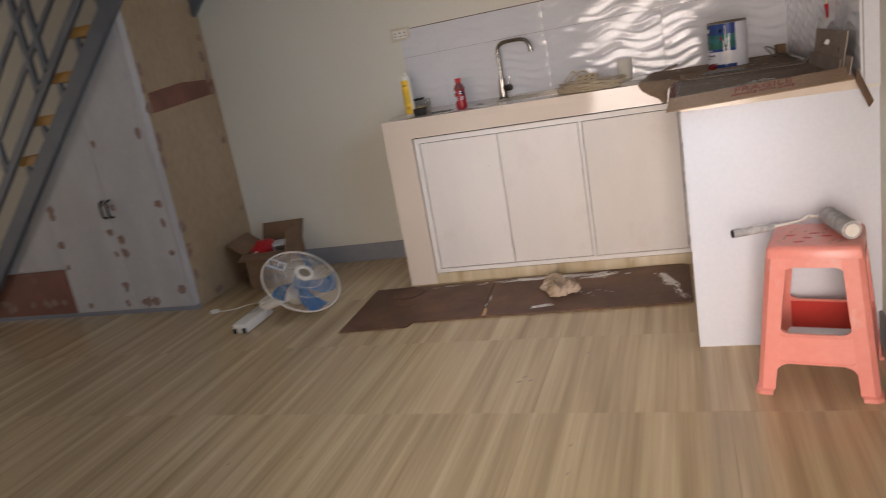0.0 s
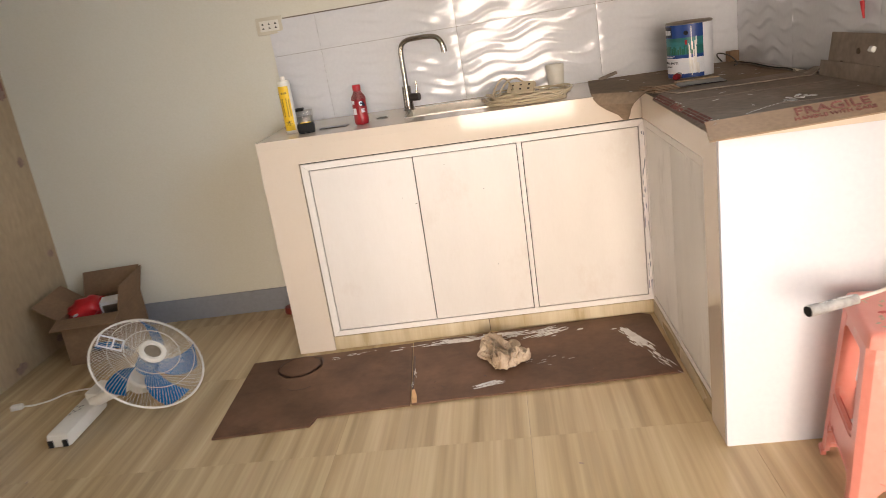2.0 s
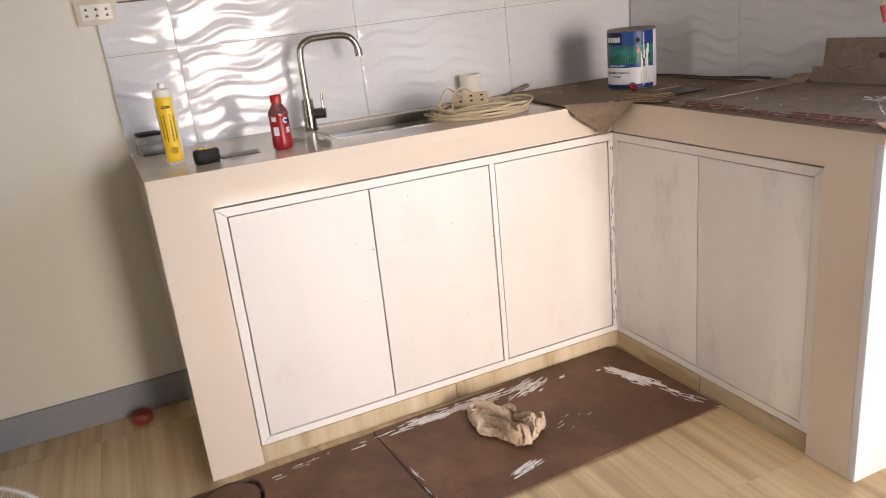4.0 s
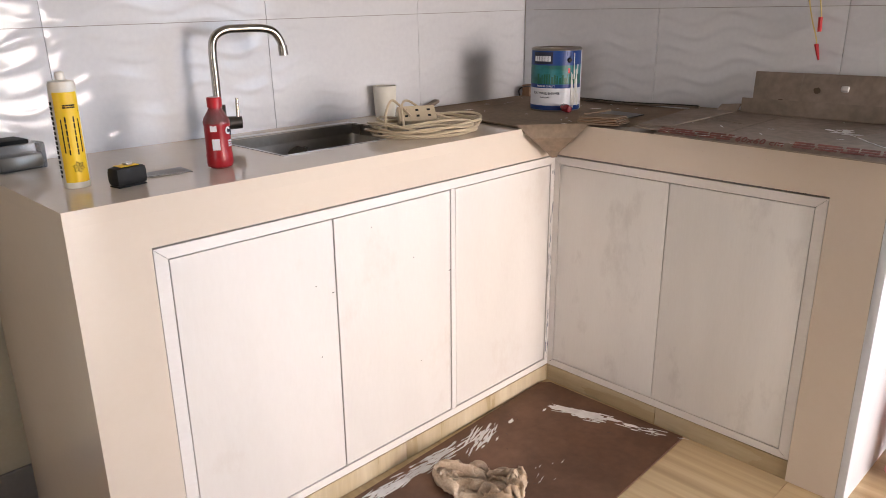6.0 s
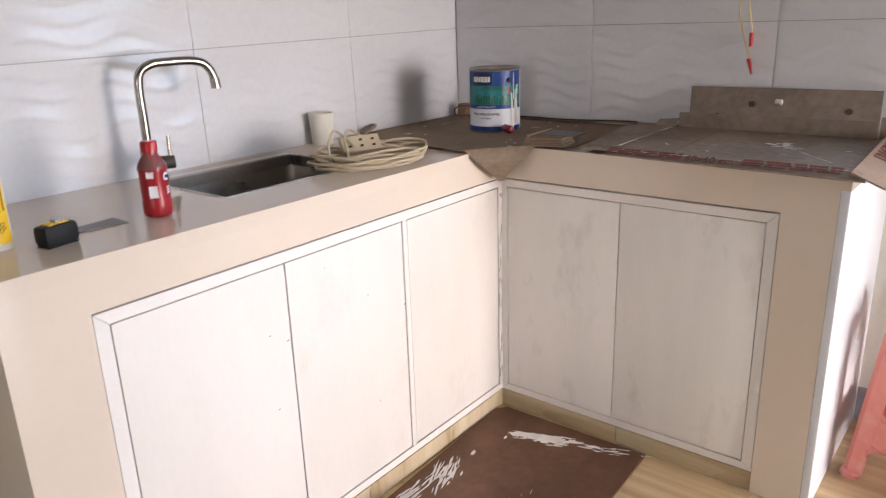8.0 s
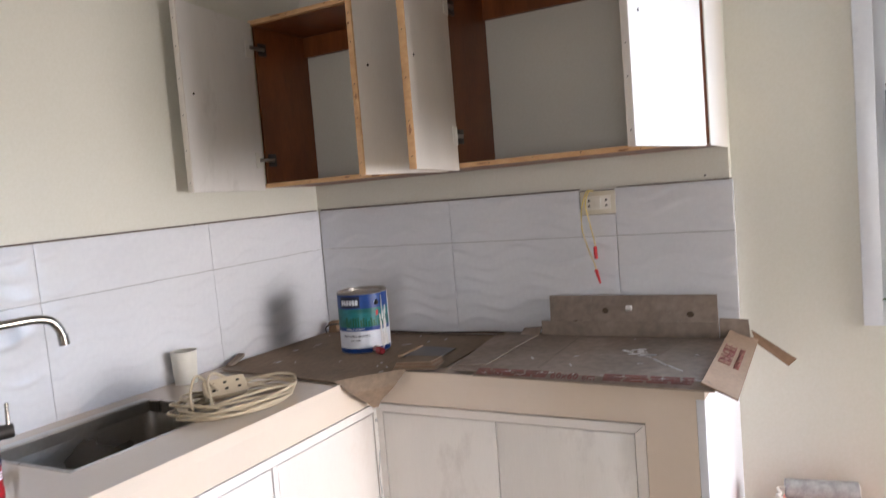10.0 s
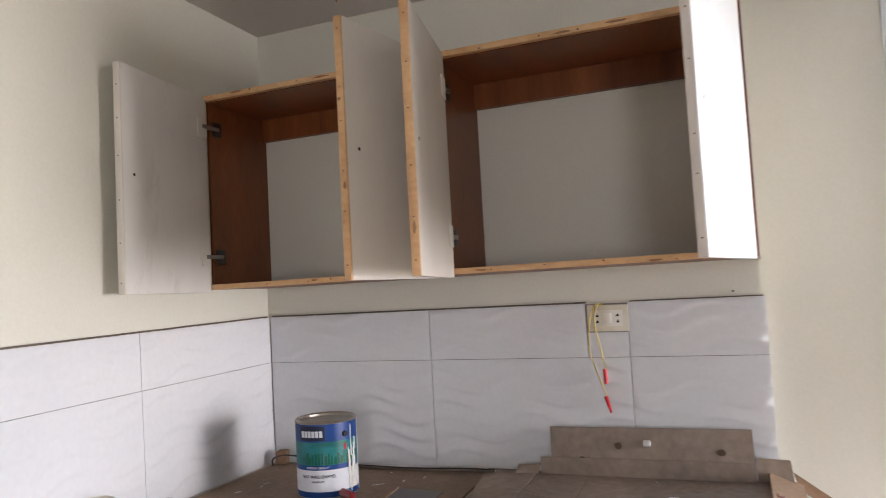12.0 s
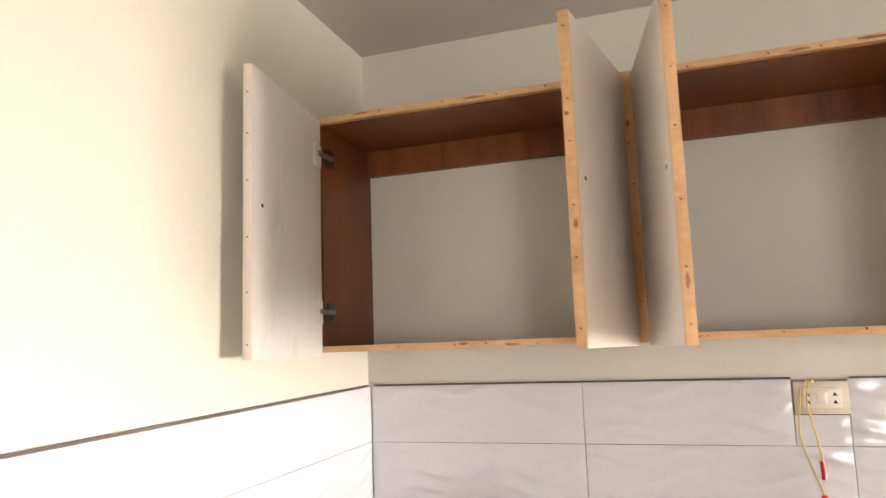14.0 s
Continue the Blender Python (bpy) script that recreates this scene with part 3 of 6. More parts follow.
part("lever", C((0.044, -0.018, 0.06), (0.046, -0.016, 0.115), 0.005, 0.004), CHROME, fau)


# ---- wall tiles with wave relief ----
def wave_tile(w, h, u0, v0, flip=False):
    """A tile w x h with wavy ridges, standing in xz, its face towards -y; u0, v0 shift the pattern."""
    nx, nz = max(8, int(w / 0.012)), max(8, int(h / 0.003))
    bm = bmesh.new()
    grid = []
    for j in range(nz + 1):
        row = []
        for i in range(nx + 1):
            x, z = w * i / nx, h * j / nz
            u, v = u0 + x, v0 + z
            ph = 2 * math.pi * (v / 0.049 + 0.30 * math.sin(2 * math.pi * u / 0.25 + 9 * v) + 0.16 * math.sin(2 * math.pi * u / 0.6 + 1.3))
            s = 0.5 + 0.5 * math.sin(ph + 0.55 * math.sin(ph))
            mod = 0.25 + 0.75 * (0.5 + 0.5 * math.sin(2 * math.pi * (u / 0.27 - v / 0.15) + 0.8))
            e = min(1.0, min(x, w - x, z, h - z) / 0.010)
            row.append(bm.verts.new((x, -0.0075 - 0.0032 * (s ** 1.3) * mod * e, z)))
        grid.append(row)
    for j in range(nz):
        for i in range(nx):
            bm.faces.new((grid[j][i], grid[j][i + 1], grid[j + 1][i + 1], grid[j + 1][i]))
    rim = [grid[0][i] for i in range(nx + 1)] + [grid[j][nx] for j in range(1, nz + 1)] + [grid[nz][i] for i in range(nx - 1, -1, -1)] + [grid[j][0] for j in range(nz - 1, 0, -1)]
    low = [bm.verts.new((v.co.x, -0.0005, v.co.z)) for v in rim]
    for i in range(len(rim)):
        j = (i + 1) % len(rim)
        bm.faces.new((rim[j], rim[i], low[i], low[j]))
    return bm


TZ0, TZ1, TZ2 = TOPZ + 0.001, 1.205, 1.356
J = 0.0008
splash_n = structure("backsplash_north", B(-1.358, 0.628, NORTH - 0.0035, NORTH - 0.001, TZ0, TZ2 - 0.002), TGROUT, "white wave-relief tiles behind the sink", at=SINK @ Matrix.Translation((0.63, 0, 1.356)) @ pose(0, 0, 0, 0, -1.05, 0) @ Matrix.Translation((-0.63, 0, -1.356)))
splash_e = structure("backsplash_east", B(EAST - 0.0035, EAST - 0.001, 2.968, NORTH - 0.05, TZ0, TZ2 - 0.002), TGROUT, "white wave-relief tiles on the window wall")
seams = [-1.36, -1.15, -0.555, 0.04, 0.627]
for a, c in zip(seams, seams[1:]):
    for z0, z1 in ((TZ0, TZ1), (TZ1, TZ2)):
        ob = part("wall_tile", wave_tile(c - a - 2 * J, z1 - z0 - 2 * J, 0 if a > -1.2 else 0.38, 0 if z0 == TZ0 else 0.02), TILE, splash_n, smooth=50)
        ob.location = (a + J, NORTH - 0.0035, z0 + J)
for x0, x1 in ((-1.29, -0.02), (-0.015, 0.617)):
    part("top_joint", B(x0, x1, NORTH - 0.0105, NORTH - 0.001, TZ2 + 0.0003, TZ2 + 0.0045), TOPJ, splash_n, "dirty unglazed tile edge", smooth=0)
part("end_trim", B(EAST + 0.0005, EW - 0.0005, 2.9715, 2.9755, TOPZ - 0.02, TZ2), TILE, splash_e, "white tile edge trim", smooth=0, in_world=True)
part("top_joint", B(EAST - 0.0105, EAST - 0.001, 3.432, 4.49, TZ2 + 0.0003, TZ2 + 0.0045), TOPJ, splash_e, "dirty unglazed tile edge", smooth=0)
part("top_joint", B(EAST - 0.0105, EAST - 0.001, 2.97, 3.31, TZ2 + 0.0003, TZ2 + 0.003), TOPJ, splash_e, "dirty unglazed tile edge", smooth=0)
seams = [4.496, 3.913, 3.317, 2.966]
for a, c in zip(seams, seams[1:]):
    for z0, z1 in ((TZ0, TZ1), (TZ1, TZ2)):
        if a == 3.913 and z0 == TZ1:      # cut out round the socket
            pieces = ((a, 3.432, z0, z1), (3.432, c, z0, 1.275))
        else:
            pieces = ((a, c, z0, z1),)
        for p, q, e, g in pieces:
            ob = part("wall_tile", wave_tile(p - q - 2 * J, g - e - 2 * J, 4.496 - p, 0 if e == TZ0 else 0.02), TILE, splash_e, smooth=50)
            ob.matrix_basis = pose(EAST - 0.0035, p - J, e + J, 0, 0, -90)

# ---- floor tiles ----
TS = 0.6
bm = bx(bmesh.new(), 0.0004, TS - 0.0004, 0.0004, TS - 0.0004, -0.01, 0, bev=0.0004)
tile_mesh = mesh_of("floor_tile", bm, FLOORT, 0)
ROWS_X = [-0.43 + TS * k for k in range(-12, 2)]
ROWS_Y = [3.12 + TS * k for k in range(-5, 3)]

# ---- window ----
win = tagged(new("window_1"), "white framed sliding window onto a garden", "window", kind="structure")
win.matrix_basis = pose(EW, WY0, WZ0)
PLACE[win] = win.matrix_basis.copy()


def wi(name, *a, material=ALU, label="", bev=0.002, parent=None):
    return part(name, B(*a, bev=bev), material, parent or win, label, in_world=True)


GY = WY1 - 0.088
wi("casing", EW - 0.014, EW + 0.02, 2.6, 2.648, 0.918, 2.13)
wi("casing", EW - 0.014, EW + 0.02, WY0 - 0.045, WY0 + 0.022, 0.918, 2.13)
wi("casing", EW - 0.014, EW + 0.02, WY0 + 0.0225, WY1 - 0.0005, 0.918, 0.985)
wi("casing", EW - 0.014, EW + 0.02, WY0 + 0.0225, WY1 - 0.0005, 2.06, 2.13)
for y0, y1, xo, nm in ((1.89, WY1 - 0.001, 0.0, "sash"), (WY0 + 0.03, 1.93, 0.032, "sash")):
    s = tagged(part(nm, B(EW + 0.022 + xo, EW + 0.05 + xo, y1 - 0.05, y1, 0.99, 2.06, bev=0.002), ALU, win, "sliding sash of the window", in_world=True))
    wi("stile", EW + 0.022 + xo, EW + 0.05 + xo, y0, y0 + 0.045, 0.99, 2.06, parent=s)
    wi("bottom_rail", EW + 0.022 + xo, EW + 0.05 + xo, y0 + 0.0455, y1 - 0.0505, 0.99, 1.035, parent=s)
    wi("top_rail", EW + 0.022 + xo, EW + 0.05 + xo, y0 + 0.0455, y1 - 0.0505, 2.015, 2.06, parent=s)
    wi("gasket", EW + 0.026 + xo, EW + 0.062 + xo, y1 - 0.070, y1 - 0.0508, 1.036, 2.014, material=BROWNG, parent=s, bev=0.0)
    pane = wi("pane", EW + 0.034 + xo, EW + 0.038 + xo, y0 + 0.046, y1 - 0.0705, 1.036, 2.014, material=GLASS, parent=s, bev=0.0)
    pane.visible_shadow = False
lt = wi("latch", EW + 0.017, EW + 0.0225, 2.560, 2.581, 1.40, 1.59, label="white window latch")
wi("latch_slot", EW + 0.0145, EW + 0.0175, 2.565, 2.576, 1.48, 1.565, material=SKIRT, parent=lt, bev=0.0)
for z in (1.412, 1.578):
    part("screw", C((EW + 0.0145, 2.5705, z), (EW + 0.018, 2.5705, z), 0.005, n=10), DARKM, lt, in_world=True)

# ---- wall cabinet with open doors ----
CX, CY0, CY1, CZ0, CZ1, CM = 0.33, 2.975, 4.502, 1.452, 2.043, 3.732
cab = thing("wall_cabinet", pose(CX, CY0, CZ0), "brown-stained wall cabinet with four open white doors", "cabinet")


def cp(name, bm, material, label="", parent=None, smooth=35):
    return part(name, bm, material, parent or cab, label, smooth, in_world=True)


XB = EAST - 0.002
cp("bottom_board", B(CX + 0.019, XB, CY0 + 0.02, CY1, CZ0 + 0.002, CZ0 + 0.017), STAIN)
cp("top_board", B(CX + 0.019, XB, CY0 + 0.02, CY1, CZ1 - 0.017, CZ1), STAIN)
cp("side_board", B(CX + 0.019, XB, CY1 - 0.010, CY1 - 0.0005, CZ0 + 0.0175, CZ1 - 0.0175), STAIN)
cp("side_board", B(CX + 0.002, XB, CY0 + 0.0035, CY0 + 0.0195, CZ0, CZ1), STAIN)
cp("side_skin", B(CX, XB, CY0, CY0 + 0.003, CZ0 - 0.004, CZ1), DOORW, "white painted end panel")
cp("divider", B(CX + 0.019, XB, CM - 0.009, CM + 0.009, CZ0 + 0.0175, CZ1 - 0.0175), STAIN)
cp("back_rail", B(XB - 0.018, XB, CM + 0.0095, CY1 - 0.0105, CZ1 - 0.092, CZ1 - 0.0175), STAIN)
cp("back_rail", B(XB - 0.018, XB, CY0 + 0.02, CM - 0.0095, CZ1 - 0.092, CZ1 - 0.0175), STAIN)


def edge(y0, y1, z0, z1):
    e = cp("edge_strip", B(CX, CX + 0.0185, y0, y1, z0, z1, bev=0.0012), PINE, "raw pine edge strip with nail heads")
    rng = random.Random(int(y0 * 1000 + z0 * 77))
    L = max(y1 - y0, z1 - z0)
    bm, bk = bmesh.new(), bmesh.new()
    for k in range(int(L / 0.13)):
        s = 0.06 + 0.13 * k + rng.uniform(-0.05, 0.05)
        off = rng.uniform(-0.004, 0.004)
        c = (CX - 0.0012, y0 + s, (z0 + z1) / 2 + off) if y1 - y0 > z1 - z0 else (CX - 0.0012, (y0 + y1) / 2 + off, z0 + s)
        cyl(bm, c, (CX + 0.001, c[1], c[2]), rng.uniform(0.0014, 0.0022), n=8)
        if rng.random() < 0.4:
            big = rng.uniform(0.35, 1.3)
            o = rng.uniform(0.02, 0.06)
            c2 = (CX, c[1] + o, c[2]) if y1 - y0 > z1 - z0 else (CX, c[1], c[2] + o)
            blob(bk, c2, 0.026 * big if y1 - y0 > z1 - z0 else 0.004, 0.0035 if y1 - y0 > z1 - z0 else 0.014 * big, 0, rng, t=0.0008, axes=((0, -1, 0), (0, 0, 1)))
    if bm.verts:
        cp("nail_heads", bm, GAP, parent=e)["kind"] = "stuff"
    else:
        bm.free()
    each_piece("knot", bk, KNOT, e)


edge(CY0 + 0.02, CM - 0.0105, CZ0 + 0.002, CZ0 + 0.017)
edge(CM + 0.0105, CY1, CZ0 + 0.002, CZ0 + 0.017)
edge(CY0 + 0.02, CM - 0.0105, CZ1 - 0.015, CZ1 + 0.001)
edge(CM + 0.0105, CY1, CZ1 - 0.015, CZ1 + 0.001)
edge(CM - 0.010, CM + 0.010, CZ0, CZ1 + 0.001)


def cab_door(hy, fx, fy, face, edge_mat, hinge_side, label, hole=0.5):
    """A door hinged at (CX, hy) whose free edge stands at (fx, fy); hinge_side +1 or -1: the side of its inner face."""
    h = Vector((CX - 0.004, hy, 0))
    f = Vector((fx, fy, 0))
    L = (f - h).length
    a = math.degrees(math.atan2(f.y - h.y, f.x - h.x))
    m = pose(h.x, h.y, CZ0 - 0.006, 0, 0, a)
    mi = m
    z1 = CZ1 - CZ0 - 0.004
    bm = bx(bmesh.new(), 0.004, L - 0.006, -0.0095, 0.0095, 0, z1, bev=0.0012, m=mi)
    d = cp("door", bm, face, label)
    bm = bx(bmesh.new(), L - 0.006, L, -0.0095, 0.0095, 0, z1, bev=0.0012, m=mi)
    e = cp("door_edge", bm, edge_mat, "painted lipping" if edge_mat is not PINE else "raw pine lipping", parent=d)
    rng = random.Random(int(hy * 100))
    bm, bk = bmesh.new(), bmesh.new()
    for k in range(6):
        z = 0.04 + k * 0.1 + rng.uniform(-0.02, 0.02)
        p = m @ Vector((L + 0.0006, 0, z))
        cyl(bm, p, m @ Vector((L - 0.002, 0, z)), 0.0017, n=8)
        if edge_mat is PINE and rng.random() < 0.5:
            ax = (m.to_3x3() @ Vector((0, 1, 0)))
            blob(bk, m @ Vector((L, rng.uniform(-0.003, 0.003), z + rng.uniform(0.02, 0.07))), 0.0045, rng.uniform(0.004, 0.015), 0, rng, t=0.0007, axes=(ax, (0, 0, 1)))
    cyl(bm, m @ Vector((L - 0.048, -0.0101, z1 * hole)), m @ Vector((L - 0.048, 0.0101, z1 * hole)), 0.0042, n=10)
    cp("nail_heads", bm, GAP, parent=d)["kind"] = "stuff"
    each_piece("knot", bk, KNOT, d)
    for z in (0.105, z1 - 0.095):
        bm = bmesh.new()
        bx(bm, 0.006, 0.05, hinge_side * 0.0098, hinge_side * 0.0125, z - 0.028, z + 0.028, m=mi)
        hg = cp("hinge", bm, WPLAST if face is not STAIN else TIN, "steel cup hinge", parent=d)
    return d, m, hinge_side, z1


def hinge_arms(hy, side):
    """Hinge arms that reach from a door into the cabinet, with their mounting plates on its side."""
    for z in (CZ0 + 0.10, CZ1 - 0.098):
        hg = cp("hinge_arm", bx(bmesh.new(), CX - 0.03, CX + 0.045, hy + side * 0.004 - 0.006, hy + side * 0.004 + 0.006, z - 0.006, z + 0.006, bev=0.002), TIN, "bright zinc hinge arm")
        cp("mounting_plate", bx(bmesh.new(), CX + 0.022, CX + 0.06, hy + side * 0.001 - 0.002, hy + side * 0.001 + 0.003, z - 0.022, z + 0.022, bev=0.001), DARKM, parent=hg)


cab_door(4.494, -0.065, 4.432, PRIMERG, DOORW, 1, "streaky white primed door standing open by the wall", 0.52)
hinge_arms(4.484, -1)
cab_door(3.748, -0.044, 3.804, DOORW, PINE, -1, "white door with raw pine edge, open", 0.5)
cab_door(3.712, -0.064, 3.632, DOORW, PINE, 1, "white door with raw pine edge, open", 0.5)
hinge_arms(3.715, -1)
cab_door(2.992, -0.067, 3.076, DOORW, DOORW, -1, "white painted door, open", 0.5)


# ---- sockets and loose wire ----
def socket(m, label, kind_of="duplex"):
    so = thing("wall_socket", m, label, "socket")
    part("plate", bx(bmesh.new(), -0.058, 0.058, -0.012, 0, -0.037, 0.037, bev=0.004), CREAMP, so)
    part("insert", bx(bmesh.new(), -0.042, 0.042, -0.0145, -0.011, -0.022, 0.022, bev=0.001), WPLAST, so)
    if kind_of == "duplex":
        part("switch", bx(bmesh.new(), -0.011, 0.011, -0.018, -0.014, -0.014, 0.014, bev=0.002), WPLAST, so)
        xs = (-0.028, 0.028)
    else:
        xs = (-0.028, 0.0, 0.028)
    for x in xs:
        for z in (-0.0085, 0.0085):
            bm = bmesh.new()
            vs = [bm.verts.new(p) for p in ((x - 0.005, -0.0148, z - 0.004), (x + 0.005, -0.0148, z - 0.004), (x, -0.0148, z + 0.005))]
            f = bm.faces.new(vs)
            r = bmesh.ops.extrude_face_region(bm, geom=[f])
            bmesh.ops.translate(bm, vec=(0, 0.002, 0), verts=[g for g in r["geom"] if isinstance(g, bmesh.types.BMVert)])
            part("slot", bm, BLACK, so)
    return so


socket(SINK @ pose(-1.352, NORTH, 1.301), "cream six-hole wall socket at the edge of the tiles", "triple")
socket(pose(EAST - 0.001, 3.372, 1.313, 0, 0, -90), "cream wall socket with a switch, wires pulled out")
wire = thing("loose_wire", pose(EAST - 0.02, 3.40, 1.35), "two yellow wires with red taped ends hanging from the socket", "wire")
w1 = [(0.625, 3.395, 1.352), (0.608, 3.402, 1.350), (0.606, 3.420, 1.30), (0.610, 3.425, 1.235), (0.612, 3.410, 1.17), (0.612, 3.392, 1.12), (0.611, 3.384, 1.085)]
w2 = [(0.625, 3.385, 1.35), (0.605, 3.392, 1.352), (0.600, 3.405, 1.31), (0.603, 3.392, 1.23), (0.607, 3.384, 1.18), (0.609, 3.384, 1.155)]
part("strand", T(spline(w1, 6), 0.0019, 6), YWIRE, wire, in_world=True)
part("strand", T(spline(w2, 6), 0.0019, 6), YWIRE, wire, in_world=True)
part("taped_end", C((0.611, 3.388, 1.10), (0.611, 3.376, 1.055), 0.0065, 0.003, n=8), REDP, wire, "red taped wire end", in_world=True)
part("taped_end", C((0.607, 3.385, 1.175), (0.609, 3.384, 1.135), 0.006, 0.0055, n=8), REDP, wire, "red taped wire end", in_world=True)
single("wall_nail", C((EAST - 0.008, 3.043, 1.372), (EAST, 3.043, 1.372), 0.003, n=8), DARKM, "small nail in the wall above the tiles", "nail")

# ---- wardrobe under the stairs ----
WX, WYF = -2.60, 3.735
ward = thing("wardrobe", pose(-3.3, WYF, 0), "unfinished white wardrobe built in under the stairs", "wardrobe")
rng = random.Random(4)


def stair_z(x):
    return 0.59 + (x + 3.66)


def dpoly(x0, x1, z0, inset=0.0):
    """A door outline whose top follows the stairs."""
    return [(x0, z0), (x1, z0), (x1, min(1.72, stair_z(x1) - inset)), (x0, min(1.72, stair_z(x0) - inset))]


def plate(pts, y0, y1):
    bm = bmesh.new()
    f = [bm.verts.new((x, y0, z)) for x, z in pts]
    g = [bm.verts.new((x, y1, z)) for x, z in pts]
    bm.faces.new(f)
    bm.faces.new(g[::-1])
    for i in range(len(pts)):
        j = (i + 1) % len(pts)
        bm.faces.new((f[j], f[i], g[i], g[j]))
    return bm


def wd(name, bm, material, label="", parent=None):
    return part(name, bm, material, parent or ward, label, 0, in_world=True)


for x0, x1 in ((-3.452, -3.012), (-3.008, -2.632)):
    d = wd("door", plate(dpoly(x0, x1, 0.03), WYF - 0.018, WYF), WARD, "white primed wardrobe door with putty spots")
    hx = -3.03 if x0 < -3.2 else -2.985
    part("handle", T(spline([(hx, WYF - 0.018, 0.59), (hx, WYF - 0.045, 0.60), (hx, WYF - 0.05, 0.64), (hx, WYF - 0.045, 0.68), (hx, WYF - 0.018, 0.69)], 5), 0.006, 8), BLACK, d, "black bow handle", in_world=True)
    bm = bmesh.new()
    for k in range(13):
        on_side = rng.random() < 0.75
        x = (x0 + 0.03 if rng.random() < 0.5 else x1 - 0.03) if on_side else rng.uniform(x0 + 0.04, x1 - 0.04)
        z = rng.uniform(0.07, max(0.1, stair_z(x0) - 0.1)) if on_side else 0.07
        blob(bm, (x, WYF - 0.018, z), rng.uniform(0.014, 0.032), rng.uniform(0.018, 0.04), rng.uniform(-0.5, 0.5), rng, n=20, t=rng.uniform(0.0006, 0.0024), axes=((1, 0, 0), (0, 0, 1)))
    each_piece("putty", bm, PUTTY, d)
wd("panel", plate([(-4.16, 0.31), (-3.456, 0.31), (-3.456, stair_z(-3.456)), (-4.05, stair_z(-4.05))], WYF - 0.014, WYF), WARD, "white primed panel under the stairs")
lo = wd("panel", plate([(-4.42, 0.03), (-3.456, 0.03), (-3.456, 0.307), (-4.15, 0.307)], WYF - 0.016, WYF), REDBR, "red-brown primed low panel")
bm = bmesh.new()
for k in range(12):
    blob(bm, (rng.uniform(-4.2, -3.49), WYF - 0.016, rng.uniform(0.05, 0.12)), 0.022, 0.026, 0, rng, n=20, t=0.0006 + 0.00015 * k, axes=((1, 0, 0), (0, 0, 1)))
each_piece("putty", bm, PUTTY, lo)
wd("plinth", B(-4.5, WX, WYF - 0.006, WYF + 0.03, 0.0, 0.028), SKIRT, "grey bottom rail")
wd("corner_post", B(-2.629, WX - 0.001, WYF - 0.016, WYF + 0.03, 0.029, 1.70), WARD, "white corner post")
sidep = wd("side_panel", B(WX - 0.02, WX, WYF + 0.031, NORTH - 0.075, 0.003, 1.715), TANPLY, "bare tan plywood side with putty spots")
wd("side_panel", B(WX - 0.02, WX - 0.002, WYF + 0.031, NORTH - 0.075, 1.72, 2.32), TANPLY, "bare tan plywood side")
wd("primer_patch", plate([(0, 0), (0.61, 0.05), (0.61, 0.135), (0.3, 0.14), (0.0, 0.11)], 0, 0.002), REDBR, "red-brown primer band", parent=sidep)
pp = bpy.data.objects[sidep.children[0].name]
pp.data.transform(PLACE[ward].copy())
pp.data.transform(pose(WX + 0.0005, 3.80, 1.115, 0, 0, 90) @ Matrix.Diagonal((1, -1, 1, 1)))
pp.data.transform(PLACE[ward].inverted())
bm = bmesh.new()
for k in range(26):
    y = WYF + 0.045 if k < 17 else NORTH - 0.145
    blob(bm, (WX, y + rng.uniform(-0.01, 0.015), rng.uniform(0.05, 1.7)), rng.uniform(0.012, 0.03), rng.uniform(0.02, 0.05), 0, rng, n=20, t=0.0006 + 0.00012 * k, axes=((0, 1, 0), (0, 0, 1)))
for k in range(6):
    blob(bm, (WX, rng.uniform(3.8, 4.4), 0.03 + rng.uniform(0, 0.03)), 0.03, 0.022, 0, rng, t=0.0042 + 0.0002 * k, axes=((0, 1, 0), (0, 0, 1)))
each_piece("putty", bm, PUTTY, sidep)
wd("joint", B(WX - 0.018, WX + 0.002, NORTH - 0.0745, NORTH - 0.066, 0.003, 2.32), PUTTY, "rough brown joint to the wall", parent=sidep)

# ---- stairs ----
st = thing("staircase", pose(-3.9, 4.0, 0), "grey steel staircase with yellow wooden treads and a rail", "stairs")


def sloped(name, y, half, x0, x1, lo_z, slope, thick, label="", material=STEELP):
    """A steel section that follows the pitch of the stairs; lo_z is the height of its lower edge at x = -3.66."""
    a, b = lo_z + slope * (x0 + 3.66), lo_z + slope * (x1 + 3.66)
    return part(name, plate([(x0, a), (x1, b), (x1, b + thick), (x0, a + thick)], y - half, y + half), material, st, label, 0, in_world=True)


sloped("stringer", 3.695, 0.020, -4.21, -2.15, 0.556, 1.0, 0.124, "wide grey steel stringer")
sloped("stringer", 4.385, 0.018, -4.21, -2.15, 0.556, 1.0, 0.124, "grey steel stringer by the wall")
for k in range(-3, 4):
    x, z = -2.941 + 0.2 * k, 1.619 + 0.207 * k
    part("tread", B(x, x + 0.25, 3.718, 4.366, z - 0.052, z, bev=0.004), TREAD, st, "yellow varnished wooden tread", in_world=True)
    part("bracket", B(x + 0.055, x + 0.085, 3.70, 3.717, z - 0.15, z - 0.0525), STEELP, st, "dark steel bracket", in_world=True)
sloped("bottom_rail", 3.698, 0.014, -4.1, -2.2, 0.835, 1.0, 0.066)
for lift in (1.05, 1.25, 1.45):
    sloped("rail", 3.698, 0.010, -4.0, -2.25, lift, 1.0, 0.04)
